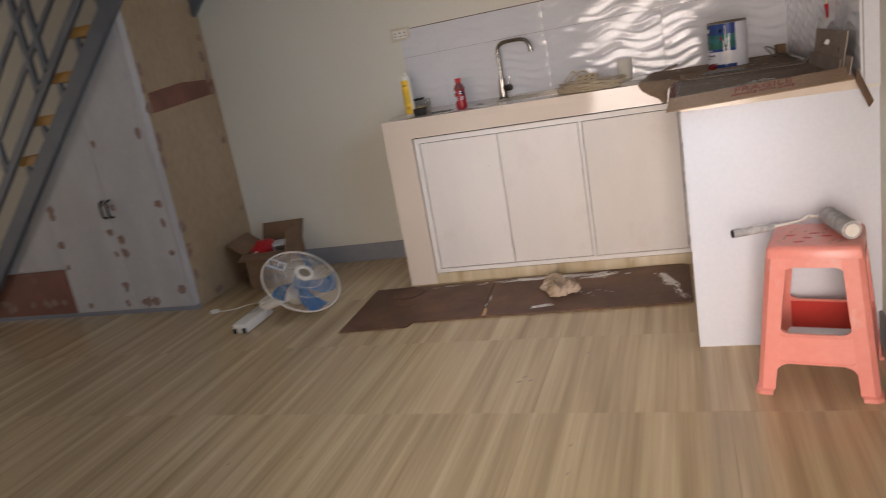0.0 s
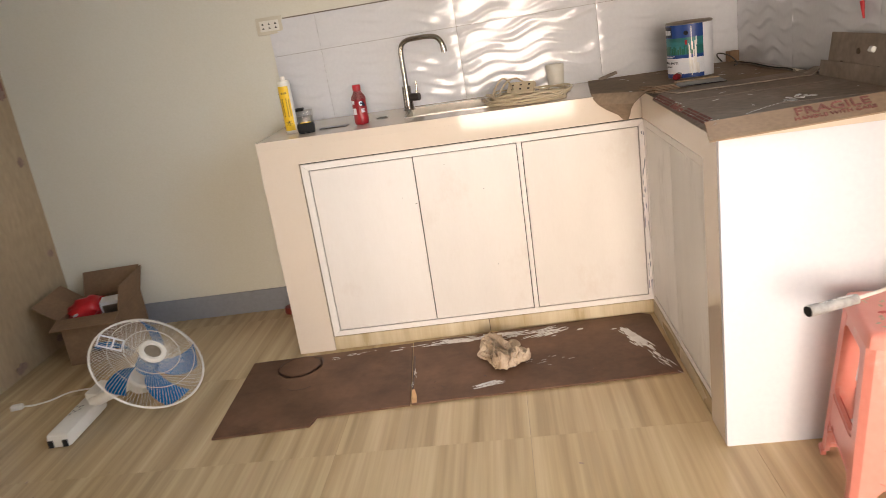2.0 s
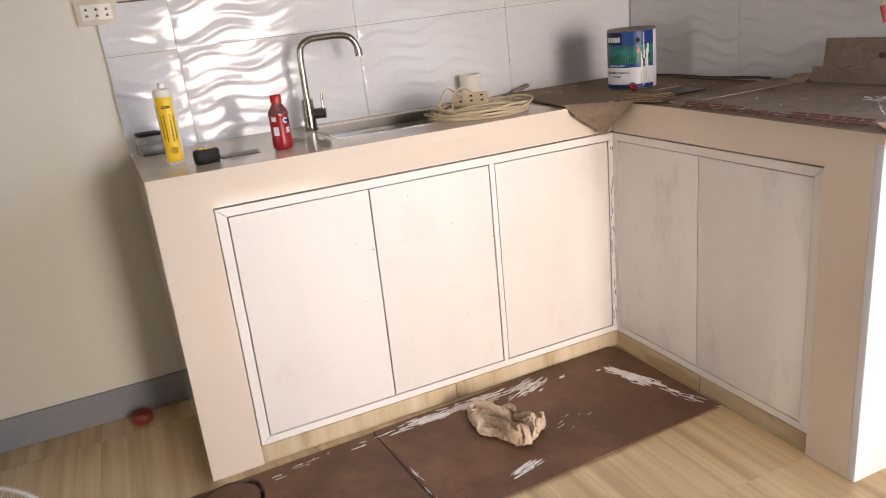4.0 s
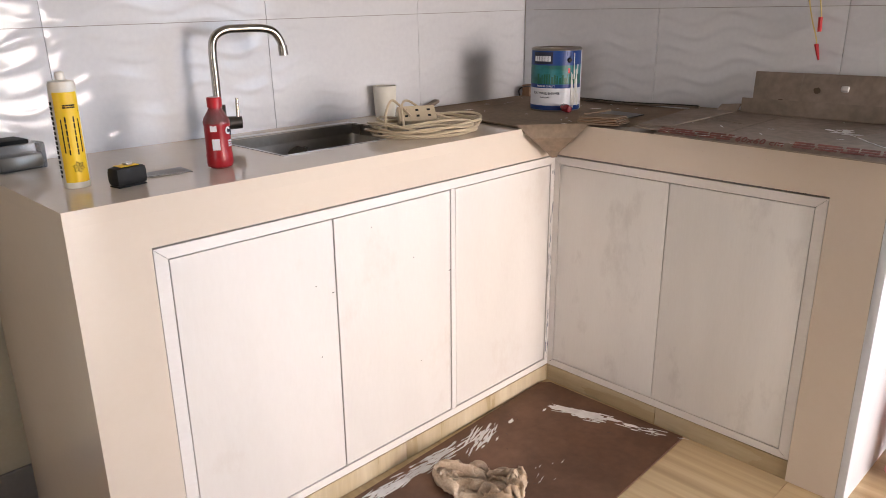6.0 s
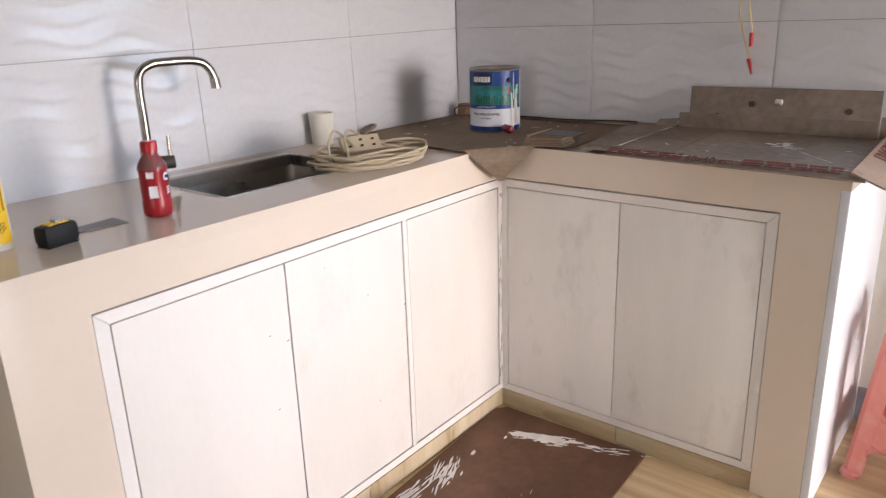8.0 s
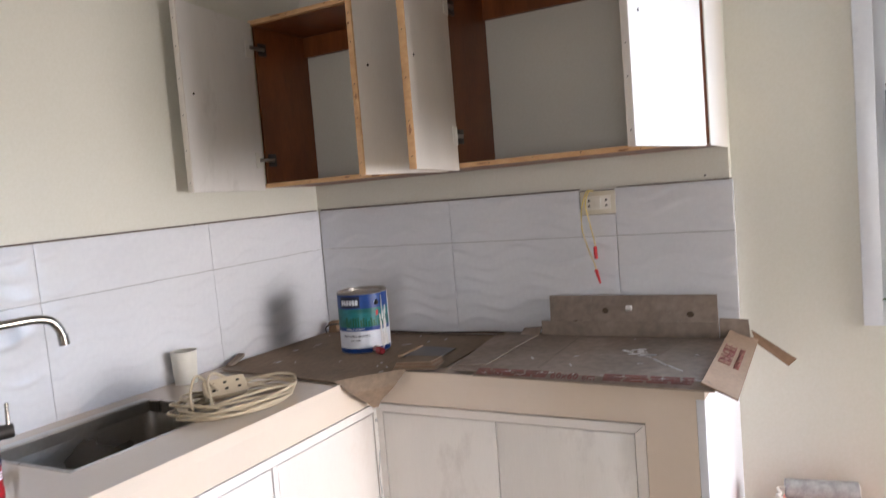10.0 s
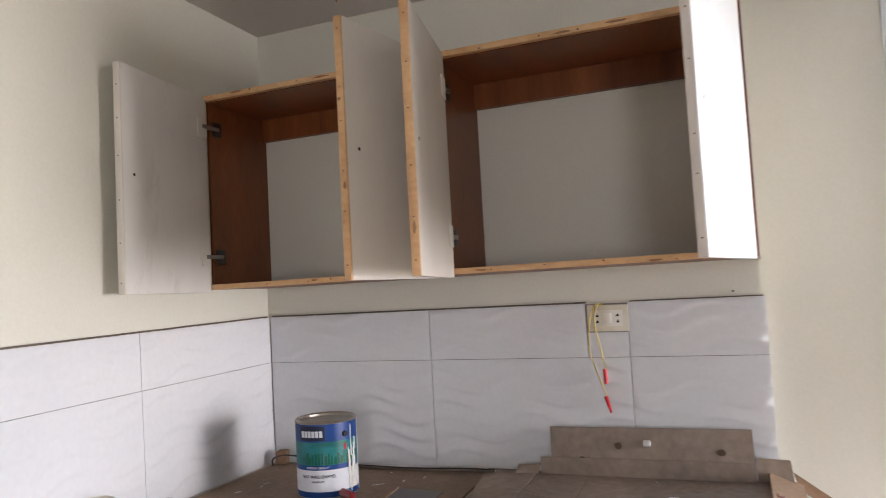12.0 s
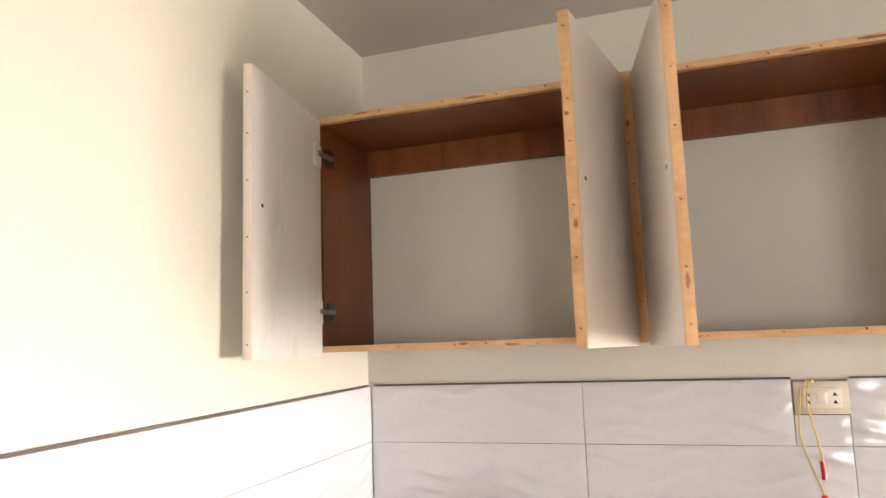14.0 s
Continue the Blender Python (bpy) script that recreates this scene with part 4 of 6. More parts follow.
for x in (-4.0, -3.62, -3.22, -3.122, -2.72, -2.62):
    z = 0.90 + (x + 3.66)
    part("baluster", B(x - 0.015, x + 0.015, 3.684, 3.712, z - 0.01, z + 0.84), STEELP, st, in_world=True)
sloped("handrail", 3.698, 0.022, -4.1, -2.2, 1.73, 1.0, 0.055, "grey steel handrail")

# ---- things on the floor ----
def wood_board(pts, z, label):
    ob = thing("plywood_board", pose(pts[0][0], pts[0][1], 0), label, "board", "boards below the sink")
    part("sheet", slab(bmesh.new(), [(x, y, z) for x, y in pts], 0.006), BOARD, ob, smooth=0, in_world=True)
    return ob


bl = wood_board([(-1.512, 3.832), (-1.483, 3.270), (-1.153, 3.296), (-1.140, 3.350), (-0.822, 3.372), (-0.862, 3.866)], 0.0075, "notched brown plywood board with a dark ring stain")
br = wood_board([(-0.858, 3.868), (-0.818, 3.374), (0.090, 3.418), (0.083, 3.900), (0.05, 3.925)], 0.0085, "brown plywood board splashed with white paint")
rng = random.Random(11)
bm = bmesh.new()
for k in range(90):
    a0 = 2 * math.pi * k / 90
    if 1.0 < a0 < 1.2:
        continue
    if rng.random() < 0.12:
        continue
    heavy = 0.5 + 0.5 * math.cos(a0 + 0.9)
    blob(bm, (-1.302 + (0.084 + 0.003 * math.sin(3 * a0) + rng.uniform(-0.003, 0.003)) * math.cos(a0), 3.755 + 0.087 * math.sin(a0), 0.0076), 0.0085, 0.0042 + 0.0055 * heavy * rng.uniform(0.5, 1.3), a0 + math.pi / 2, rng, n=9, t=0.0007)
for k in range(20):
    a0 = -0.9 + 0.09 * k
    blob(bm, (-1.285 + 0.07 * math.cos(a0), 3.775 + 0.075 * math.sin(a0), 0.0076), 0.007, 0.003, a0 + math.pi / 2, rng, n=8, t=0.0006)
part("ring_stain", bm, RINGS, bl, "dark brown ring stain", in_world=True)
bm = bmesh.new()
for k in range(16):
    a0 = -2.2 + k * 0.1
    blob(bm, (-1.265 + 0.06 * math.cos(a0), 3.61 + 0.05 * math.sin(a0), 0.0076), 0.007, 0.003, a0 + math.pi / 2, rng, n=7, t=0.0006)
part("arc_stain", bm, RINGS, bl, "faint brown arc stain", in_world=True)


def smear(cx, cy, L, W, turn, count, seed, z=0.0086, size=1.0):
    """Streaks of dried paint scattered along a stroke."""
    r = random.Random(seed)
    bm = bmesh.new()
    for k in range(count):
        u, v = r.gauss(0, 0.4) * L, r.gauss(0, 0.4) * W
        x, y = cx + u * math.cos(turn) - v * math.sin(turn), cy + u * math.sin(turn) + v * math.cos(turn)
        blob(bm, (x, y, z), size * r.uniform(0.008, 0.042), size * r.uniform(0.0012, 0.0045), turn + r.uniform(-0.16, 0.16), r, n=12, t=0.0006 + 0.0002 * r.random(), rag=0.6)
    return bm


part("paint_splash", smear(-0.60, 3.842, 0.26, 0.028, 0.05, 170, 1), PAINT, br, "white paint smears", in_world=True)["kind"] = "stuff"
part("paint_splash", smear(-0.33, 3.835, 0.09, 0.04, 0.35, 60, 2), PAINT, br, "white paint smears", in_world=True)["kind"] = "stuff"
part("paint_splash", smear(-0.01, 3.70, 0.10, 0.026, -1.25, 120, 3, size=1.0), PAINT, br, "white paint smears", in_world=True)["kind"] = "stuff"
bm = bmesh.new()
rp = random.Random(77)
for cx, cy, a, b, turn in ((-0.035, 3.775, 0.040, 0.016, -1.1), (-0.015, 3.725, 0.045, 0.020, -1.2), (0.005, 3.675, 0.046, 0.017, -1.25), (0.024, 3.615, 0.030, 0.008, -1.2), (0.035, 3.56, 0.024, 0.006, -1.1), (-0.075, 3.80, 0.012, 0.005, 0.2), (-0.20, 3.83, 0.016, 0.007, 0.3)):
    blob(bm, (cx, cy, 0.0086), a, b, turn, rp, n=26, t=0.0009 + 0.0001 * rp.random(), rag=0.45)
part("paint_splash", bm, PAINT, br, "pool of dried white paint", in_world=True)["kind"] = "stuff"
part("paint_splash", smear(0.045, 3.52, 0.11, 0.03, -1.2, 20, 4, size=0.7), PAINT, br, "white paint smears", in_world=True)["kind"] = "stuff"
part("paint_splash", smear(-0.56, 3.455, 0.05, 0.018, 0.2, 22, 5), PAINT, br, "white paint smears", in_world=True)["kind"] = "stuff"
part("paint_splash", smear(-0.38, 3.60, 0.16, 0.07, 0.2, 14, 6, size=0.35), PAINT, br, "white paint specks", in_world=True)["kind"] = "stuff"
part("paint_splash", smear(-1.05, 3.82, 0.15, 0.02, 0.1, 10, 7, z=0.0076, size=0.5), PAINT, bl, "white paint specks", in_world=True)["kind"] = "stuff"
part("raw_edge", slab(bmesh.new(), [(-0.826, 3.47, 0.0092), (-0.817, 3.378, 0.0092), (-0.800, 3.379, 0.0092), (-0.805, 3.43, 0.0092), (-0.817, 3.475, 0.0092)], 0.0006), PINE, br, "raw orange wood edge", smooth=0, in_world=True)
part("raw_edge", slab(bmesh.new(), [(-0.845, 3.74, 0.0092), (-0.827, 3.48, 0.0092), (-0.819, 3.48, 0.0092), (-0.838, 3.74, 0.0092)], 0.0006), RINGS, br, "dark chipped edge", smooth=0, in_world=True)
part("paint_splash", smear(-0.828, 3.60, 0.035, 0.006, -1.45, 9, 8, z=0.0093, size=0.55), PAINT, br, "white paint drops", in_world=True)["kind"] = "stuff"
part("paint_splash", smear(-0.825, 3.50, 0.02, 0.005, -1.45, 5, 9, z=0.0093, size=0.5), PAINT, br, "white paint drops", in_world=True)["kind"] = "stuff"
scr = bmesh.new()
for k in range(26):
    blob(scr, (rng.uniform(-0.78, 0.05), rng.uniform(3.46, 3.86), 0.0086), rng.uniform(0.004, 0.013), rng.uniform(0.0012, 0.003), rng.uniform(0, 3.1), rng, n=7, t=0.0005, rag=0.6)
part("scuffs", scr, RINGS, br, "dark scuffs and chips", in_world=True)["kind"] = "stuff"

# crumpled rag: a flat cloth squeezed together on the floor until it buckles into folds
N = 46
sz = 0.0088
gi, gj = np.meshgrid(np.arange(N), np.arange(N), indexing="ij")
P = np.stack([(gi - N / 2) * sz, (gj - N / 2) * sz * 0.9, np.full((N, N), 0.02)], -1).astype(float)
for i in range(N):
    for j in range(N):
        P[i, j, 2] += 0.035 * (1 + noise.noise(Vector((i * 0.13, j * 0.13, 3.3)))) + 0.006 * noise.noise(Vector((i * 0.5, j * 0.5, 1.0)))
links = [((1, 0), 1.0), ((0, 1), 1.0), ((1, 1), 1.0), ((1, -1), 1.0), ((3, 0), 0.12), ((0, 3), 0.12)]
V = np.zeros_like(P)
for step in range(150):
    V[..., 2] -= 0.00035
    Q = P + V * 0.9
    rad = np.hypot(Q[..., 0], Q[..., 1])
    lim = max(0.088, 0.26 - 0.0022 * step)
    pull = np.where(rad > lim, lim / np.maximum(rad, 1e-6), 1.0)
    Q[..., 0] *= pull
    Q[..., 1] *= pull * 0.999
    for it in range(7):
        D = np.zeros_like(Q)
        W = np.full((N, N, 1), 1e-6)
        for (a, b), k in links:
            if b >= 0:
                A, C2 = (slice(0, N - a), slice(0, N - b)), (slice(a, N), slice(b, N))
            else:
                A, C2 = (slice(0, N - a), slice(-b, N)), (slice(a, N), slice(0, N + b))
            rest = math.hypot(a * sz, b * sz * 0.9)
            d = Q[C2] - Q[A]
            L = np.maximum(np.linalg.norm(d, axis=-1, keepdims=True), 1e-6)
            c = d * (k * 0.5 * (L - rest) / L)
            D[A] += c
            D[C2] -= c
            W[A] += k
            W[C2] += k
        Q += D * 1.6 / np.maximum(W, 1.0)
        Q[..., 2] = np.clip(Q[..., 2], 0.0015, 0.115)
    V = np.clip(Q - P, -0.004, 0.004) * 0.85
    P = Q
u, v = P[..., 0].copy(), P[..., 1].copy()
# a high twisted lump at the back, a lower one in front, and corners that stick out
lump = 0.75 + 1.25 * np.exp(-((u + 0.045) ** 2 + (v - 0.02) ** 2) / 0.0016) + 0.6 * np.exp(-((u - 0.05) ** 2 + (v + 0.035) ** 2) / 0.0022)
P[..., 2] *= 1.7 * lump
turn = np.arctan2(v, u)
reach = 1.12 + 0.30 * np.cos(2 * turn + 0.6) + 0.16 * np.cos(5 * turn + 1.1)
P[..., 0], P[..., 1] = u * reach, v * reach
for i in range(N):
    for j in range(N):
        q = Vector((i * 0.11, j * 0.11, 7.0))
        P[i, j] += np.array((0.014 * noise.noise(q), 0.014 * noise.noise(q + Vector((9, 0, 0))), 0.012 * max(0.0, noise.noise(q * 1.7 + Vector((0, 9, 0))))))
rag = bmesh.new()
cells = [[rag.verts.new(P[i, j]) for j in range(N)] for i in range(N)]
for i in range(N - 1):
    for j in range(N - 1):
        rag.faces.new((cells[i][j], cells[i + 1][j], cells[i + 1][j + 1], cells[i][j + 1]))
bmesh.ops.subdivide_edges(rag, edges=rag.edges[:], cuts=1, use_grid_fill=True, smooth=0.6)
single("rag", rag, RAG, "crumpled stained beige rag on the plywood", "rag", at=pose(-0.505, 3.668, 0.0107, 0, 0, 128), smooth=70)

bm = lathe([(0.0, 0.0), (0.030, 0.0), (0.034, 0.006), (0.034, 0.026), (0.030, 0.032), (0.0, 0.033)], 24)
cap = single("paint_tin_lid", bm, CAPR, "small red plastic cap on the floor by the counter", "cap", at=pose(-1.50, 4.385, 0.0))
bm = bmesh.new()
for k in range(26):
    blob(bm, (rng.uniform(-2.3, 0.2), rng.uniform(1.6, 3.2), 0.0002), rng.uniform(0.003, 0.011), rng.uniform(0.002, 0.004), rng.uniform(0, 3), rng, n=7, t=0.0005)
for x, y in ((-0.505, 2.778), (-0.48, 2.75), (-0.52, 2.74)):
    blob(bm, (x, y, 0.0002), 0.013, 0.005, 1.0 + x, rng, n=8, t=0.0006)
single("dirt", bm, PUTTY, "small specks of dirt on the floor", "dirt", kind="stuff")

# ---- fallen wall fan ----
n = Vector((0.60, -0.26, 0.756)).normalized()
fc = Vector((-1.812, 3.592, 0.168))
fan = thing("fan", pose(-1.85, 3.5, 0), "white wall fan with blue blades lying on the floor", "fan")
q = n.to_track_quat("Z", "Y").to_matrix().to_4x4()
FM = Matrix.Translation(fc) @ q


def fp(name, bm, material, label="", parent=None, smooth=35):
    bmesh.ops.transform(bm, matrix=FM, verts=bm.verts)
    return part(name, bm, material, parent or fan, label, smooth, in_world=True)


R = 0.204


def ring(r, z, t=0.003, m=48):
    return T([(r * math.cos(2 * math.pi * i / m), r * math.sin(2 * math.pi * i / m), z) for i in range(m)], t, 6, closed=True)


WIRES = {}


def guard_wire(parent, a, prof):
    """One thin wire of the guard; alike wires share a mesh."""
    if prof not in WIRES:
        WIRES[prof] = mesh_of("guard_wire", T([(r * math.cos(tw), r * math.sin(tw), z) for r, z, tw in prof], 0.00066, 4), WPLAST)
    w = new("guard_wire", WIRES[prof])
    w.parent = parent
    w.matrix_basis = PLACE[fan].inverted() @ FM @ pose(0, 0, 0, 0, 0, math.degrees(a))


front = fp("front_guard", ring(R, 0.0, 0.0042), WPLAST, "white guard rim")
for k in range(108):
    a = 2 * math.pi * k / 108
    guard_wire(front, a, ((0.045, 0.062, 0.0), (0.11, 0.06, 0.05), (0.162, 0.047, 0.09), (0.195, 0.02, 0.11), (R, 0.0, 0.12)))
back = fp("back_guard", ring(0.05, -0.075, 0.003), WPLAST, "rear guard ring")
for k in range(60):
    a = 2 * math.pi * k / 60
    guard_wire(back, a, ((0.05, -0.075, 0.0), (0.13, -0.055, -0.05), (0.18, -0.03, -0.09), (R, 0.0, -0.12)))
fp("guard_ring", ring(0.155, 0.052, 0.0013), WPLAST, parent=front)
fp("guard_ring", ring(0.10, 0.061, 0.0013), WPLAST, parent=front)
bm = lathe([(0.030, 0.062), (0.032, 0.069), (0.044, 0.070), (0.050, 0.064), (0.048, 0.056), (0.030, 0.056), (0.030, 0.062)], 28)
fp("badge", bm, WPLAST, "round white centre badge", front)
fp("badge_centre", lathe([(0.0, 0.063), (0.0296, 0.063), (0.0296, 0.058), (0.0, 0.058)], 28), TIN, "grey badge centre", front)
bm = bmesh.new()
for x0, x1, y0, y1 in ((-0.045, 0.045, -0.028, -0.022), (-0.045, 0.045, 0.022, 0.028), (-0.045, -0.039, -0.0218, 0.0218), (0.039, 0.045, -0.0218, 0.0218), (-0.012, -0.006, -0.0218, 0.0218)):
    bx(bm, x0, x1, y0, y1, 0.056, 0.059, m=pose(-0.09, 0.115, -0.004, 0, 0, 128))
fp("badge_plate", bm, LABELW, "small white open label frame", front)
fp("hub", lathe([(0.0, 0.03), (0.034, 0.028), (0.04, 0.015), (0.04, -0.03), (0.0, -0.03)], 24), BLUEB, "blue fan hub")
for k in range(5):
    bm = bmesh.new()
    a0 = radians(72 * k + 20)
    rows = []
    for i in range(8):
        r = 0.035 + 0.155 * i / 7
        half = 0.27 - 0.008 * i + 0.03 * math.sin(math.pi * i / 7)
        ab = a0 + 0.5 * (i / 7) ** 1.4
        rows.append([bm.verts.new((r * math.cos(ab + s * half), r * math.sin(ab + s * half), 0.022 * s - 0.004)) for s in (-1, -0.5, 0, 0.5, 1)])
    for p0, p1 in zip(rows, rows[1:]):
        for i in range(4):
            bm.faces.new((p0[i], p0[i + 1], p1[i + 1], p1[i]))
    r0 = bmesh.ops.solidify(bm, geom=bm.faces[:], thickness=0.002)
    fp("blade", bm, BLUEB, "blue translucent fan blade")
fp("motor", lathe([(0.0, -0.155), (0.035, -0.15), (0.052, -0.125), (0.055, -0.085), (0.048, -0.078), (0.0, -0.078)], 24), WPLAST, "white motor housing")
mo = FM @ Vector((0, 0, -0.115))
part("neck", T(spline([(-2.035, 3.53, 0.055), (-1.96, 3.555, 0.075), (mo.x - 0.02, mo.y, max(0.06, mo.z)), (mo.x, mo.y, mo.z + 0.01)], 6), 0.021, 12), WPLAST, fan, "white swivel neck", in_world=True)
base = part("wall_bracket", bx(bmesh.new(), -0.041, 0.041, -0.15, 0.13, 0.002, 0.055, bev=0.014, m=pose(-2.052, 3.462, 0.001, 0, 0, 2)), WPLAST, fan, "white rectangular base box", in_world=True)
bm = bmesh.new()
for k in range(7):
    p = pose(-2.048, 3.462, 0, 0, 0, 7) @ Vector((rng.uniform(-0.03, 0.03), rng.uniform(-0.03, 0.06), 0.0582))
    cyl(bm, p, p + Vector((0, 0, 0.0006)), 0.0035, n=8)
part("screw_hole", bm, BLACK, base, in_world=True)
for sx in (-0.026, 0.026):
    part("foot_clip", bx(bmesh.new(), sx - 0.009, sx + 0.009, -0.156, -0.1495, 0.008, 0.034, bev=0.002, m=pose(-2.052, 3.462, 0.001, 0, 0, 2)), BLACK, base, "black clip at the foot", in_world=True)
part("collar", bx(bmesh.new(), -0.033, 0.033, 0.085, 0.175, 0.030, 0.078, bev=0.012, m=pose(-2.052, 3.462, 0.001, 8, 0, -14)), WPLAST, fan, "white neck collar", in_world=True)
cord = [(-2.06, 3.58, 0.03), (-2.045, 3.66, 0.012), (-2.06, 3.74, 0.006), (-2.16, 3.76, 0.005), (-2.26, 3.745, 0.005), (-2.31, 3.69, 0.005), (-2.36, 3.66, 0.006), (-2.41, 3.648, 0.01)]
co = part("power_cord", T(spline(cord, 7), 0.0035, 6), WPLAST, fan, "white power cord", in_world=True)
part("plug", bx(bmesh.new(), -0.022, 0.022, -0.012, 0.012, 0.0, 0.02, bev=0.004, m=pose(-2.425, 3.645, 0.001, 0, 0, 15)), WPLAST, co, "white mains plug", in_world=True)

# ---- cardboard box in the corner ----
box = thing("cardboard_box", pose(-2.308, 4.19, 0, 0, 0, 8), "open brown cardboard box with packets in it", "box")
BW, BD, BH = 0.132, 0.15, 0.215
part("front_side", B(-BW, BW, -BD, -BD + 0.005, 0, BH), CARDI, box)
part("back_side", B(-BW, BW, BD - 0.005, BD, 0, BH), CARDI, box)
part("end_side", B(-BW, -BW + 0.005, -BD + 0.0055, BD - 0.0055, 0, BH), CARDI, box)
part("end_side", B(BW - 0.005, BW, -BD + 0.0055, BD - 0.0055, 0, BH), CARDI, box)
part("bottom", B(-BW + 0.0055, BW - 0.0055, -BD + 0.0055, BD - 0.0055, 0, 0.006), CARDI, box)


def flap(m, w, l):
    part("flap", bx(bmesh.new(), -w, w, 0, l, 0, 0.004, m=m), CARDI, box)


flap(pose(0, -BD, BH, -12, 0, 180), BW + 0.004, 0.09)
flap(pose(0, BD, BH, 62, 0, 0), BW, 0.12)
flap(pose(-BW, 0, BH, 38, 0, 90), BD, 0.12)
flap(pose(BW, 0, BH, 74, 0, -90), BD, 0.12)
bm = bmesh.new()
bars(bm, -0.06, 0.06, 0.0, 0.03, rng, 2)
part("print", bm, BLACK, box, "dark printed marks").matrix_basis = pose(0.03, -BD - 0.0004, 0.05, 90, 0, 0)
bm = bmesh.new()
bmesh.ops.create_icosphere(bm, subdivisions=3, radius=1.0)
for v in bm.verts:
    d = v.co.normalized()
    r = 1 + 0.35 * noise.noise(d * 2.2)
    v.co = Vector((d.x * r * 0.085, d.y * r * 0.06, max(-0.055, d.z * r * 0.055)))
packet = single("packet", bm, REDP, "shiny red packet in the cardboard box", "packet", at=pose(-2.352, 4.15, 0.213, 8, -10, 12), smooth=60)
for px, pz, w in ((-0.02, -0.005, 0.05), (0.012, -0.022, 0.035), (-0.03, 0.014, 0.03)):
    bm = bmesh.new()
    blob(bm, (px, -0.058 + abs(px) * 0.1, pz), w * 0.5, 0.006, 0.1, rng, n=10, t=0.012, axes=((1, 0, 0), (0, 0, 1)))
    pr = part("print", bm, BLACK if w > 0.032 else LABELW, packet, "dark and white print")
carton = thing("small_carton", pose(-2.236, 4.17, 0.175, 10, 0, 14), "small white carton in the cardboard box", "carton")
part("body", B(-0.045, 0.045, -0.03, 0.03, 0, 0.075, bev=0.002), LABELW, carton)
part("print", B(-0.036, 0.036, -0.0315, -0.0302, 0.012, 0.06), TIN, carton, "grey printed panel")
filler = single("wrapping_paper", B(-0.118, 0.118, -0.135, 0.135, 0.008, 0.15, bev=0.03), CARDI, "crumpled brown paper filling the box", "paper", at=pose(-2.308, 4.19, 0, 0, 0, 8))

# ---- stool with roller ----
stool = thing("stool", pose(0.455, 2.757, 0, 0, 0, -13), "faded coral plastic stool with square seat", "stool")
SH, ST, SB = 0.46, 0.125, 0.165


def taper(z):
    return SB + (ST - SB) * z / SH


bm = bmesh.new()
rows = []
for z, ins, ch in ((SH - 0.0358, 0.0, 0.016), (SH - 0.013, 0.0, 0.016), (SH - 0.005, 0.003, 0.016), (SH - 0.0012, 0.008, 0.015), (SH, 0.015, 0.013)):
    h, c = taper(z) - ins, ch
    corner = [(h, h - c), (h - 0.29 * c, h - 0.29 * c), (h - c, h)]
    pts = corner + [(-y, x) for x, y in corner] + [(-x, -y) for x, y in corner] + [(y, -x) for x, y in corner]
    rows.append([bm.verts.new((x, y, z)) for x, y in pts])
for p0, p1 in zip(rows, rows[1:]):
    for i in range(12):
        bm.faces.new((p0[i], p0[(i + 1) % 12], p1[(i + 1) % 12], p1[i]))
bm.faces.new(rows[-1])
bm.faces.new(rows[0][::-1])
seat = part("seat", bm, STOOL, stool)
rr = random.Random(3)
bm = bmesh.new()
for x, y, a in ((-0.04, -0.075, 0.3), (-0.02, -0.035, -0.2), (-0.07, -0.01, 0.1), (0.03, -0.02, -0.1), (-0.005, 0.01, 0.2)):
    blob(bm, (x, y, SH), 0.017, 0.008, a, rr, n=12, t=0.0005, rag=0.2)
bmesh.ops.transform(bm, matrix=PLACE[stool], verts=bm.verts)
each_piece("slot", bm, STOOLIN, seat)
for sx, sy in ((-1, -1), (1, -1), (1, 1), (-1, 1)):
    bm = bmesh.new()
    rows = []
    outl = ((0, -0.014), (0, -0.05), (-0.012, -0.05), (-0.012, -0.02), (-0.02, -0.012), (-0.05, -0.012), (-0.05, 0), (-0.014, 0))
    for z in (0.0, 0.012, 0.018, SH - 0.036):
        e = 0.006 if z < 0.014 else 0.0
        rows.append([bm.verts.new((sx * (taper(z) + e + u * (1.0 if z < 0.3 else 1.15)), sy * (taper(z) + e + v * (1.0 if z < 0.3 else 1.15)), z)) for u, v in outl])
    for p0, p1 in zip(rows, rows[1:]):
        for i in range(len(outl)):
            j = (i + 1) % len(outl)
            bm.faces.new((p0[i], p0[j], p1[j], p1[i]))
    bm.faces.new(rows[0])
    bm.faces.new(rows[-1][::-1])
    part("leg", bm, STOOL, stool, smooth=30)


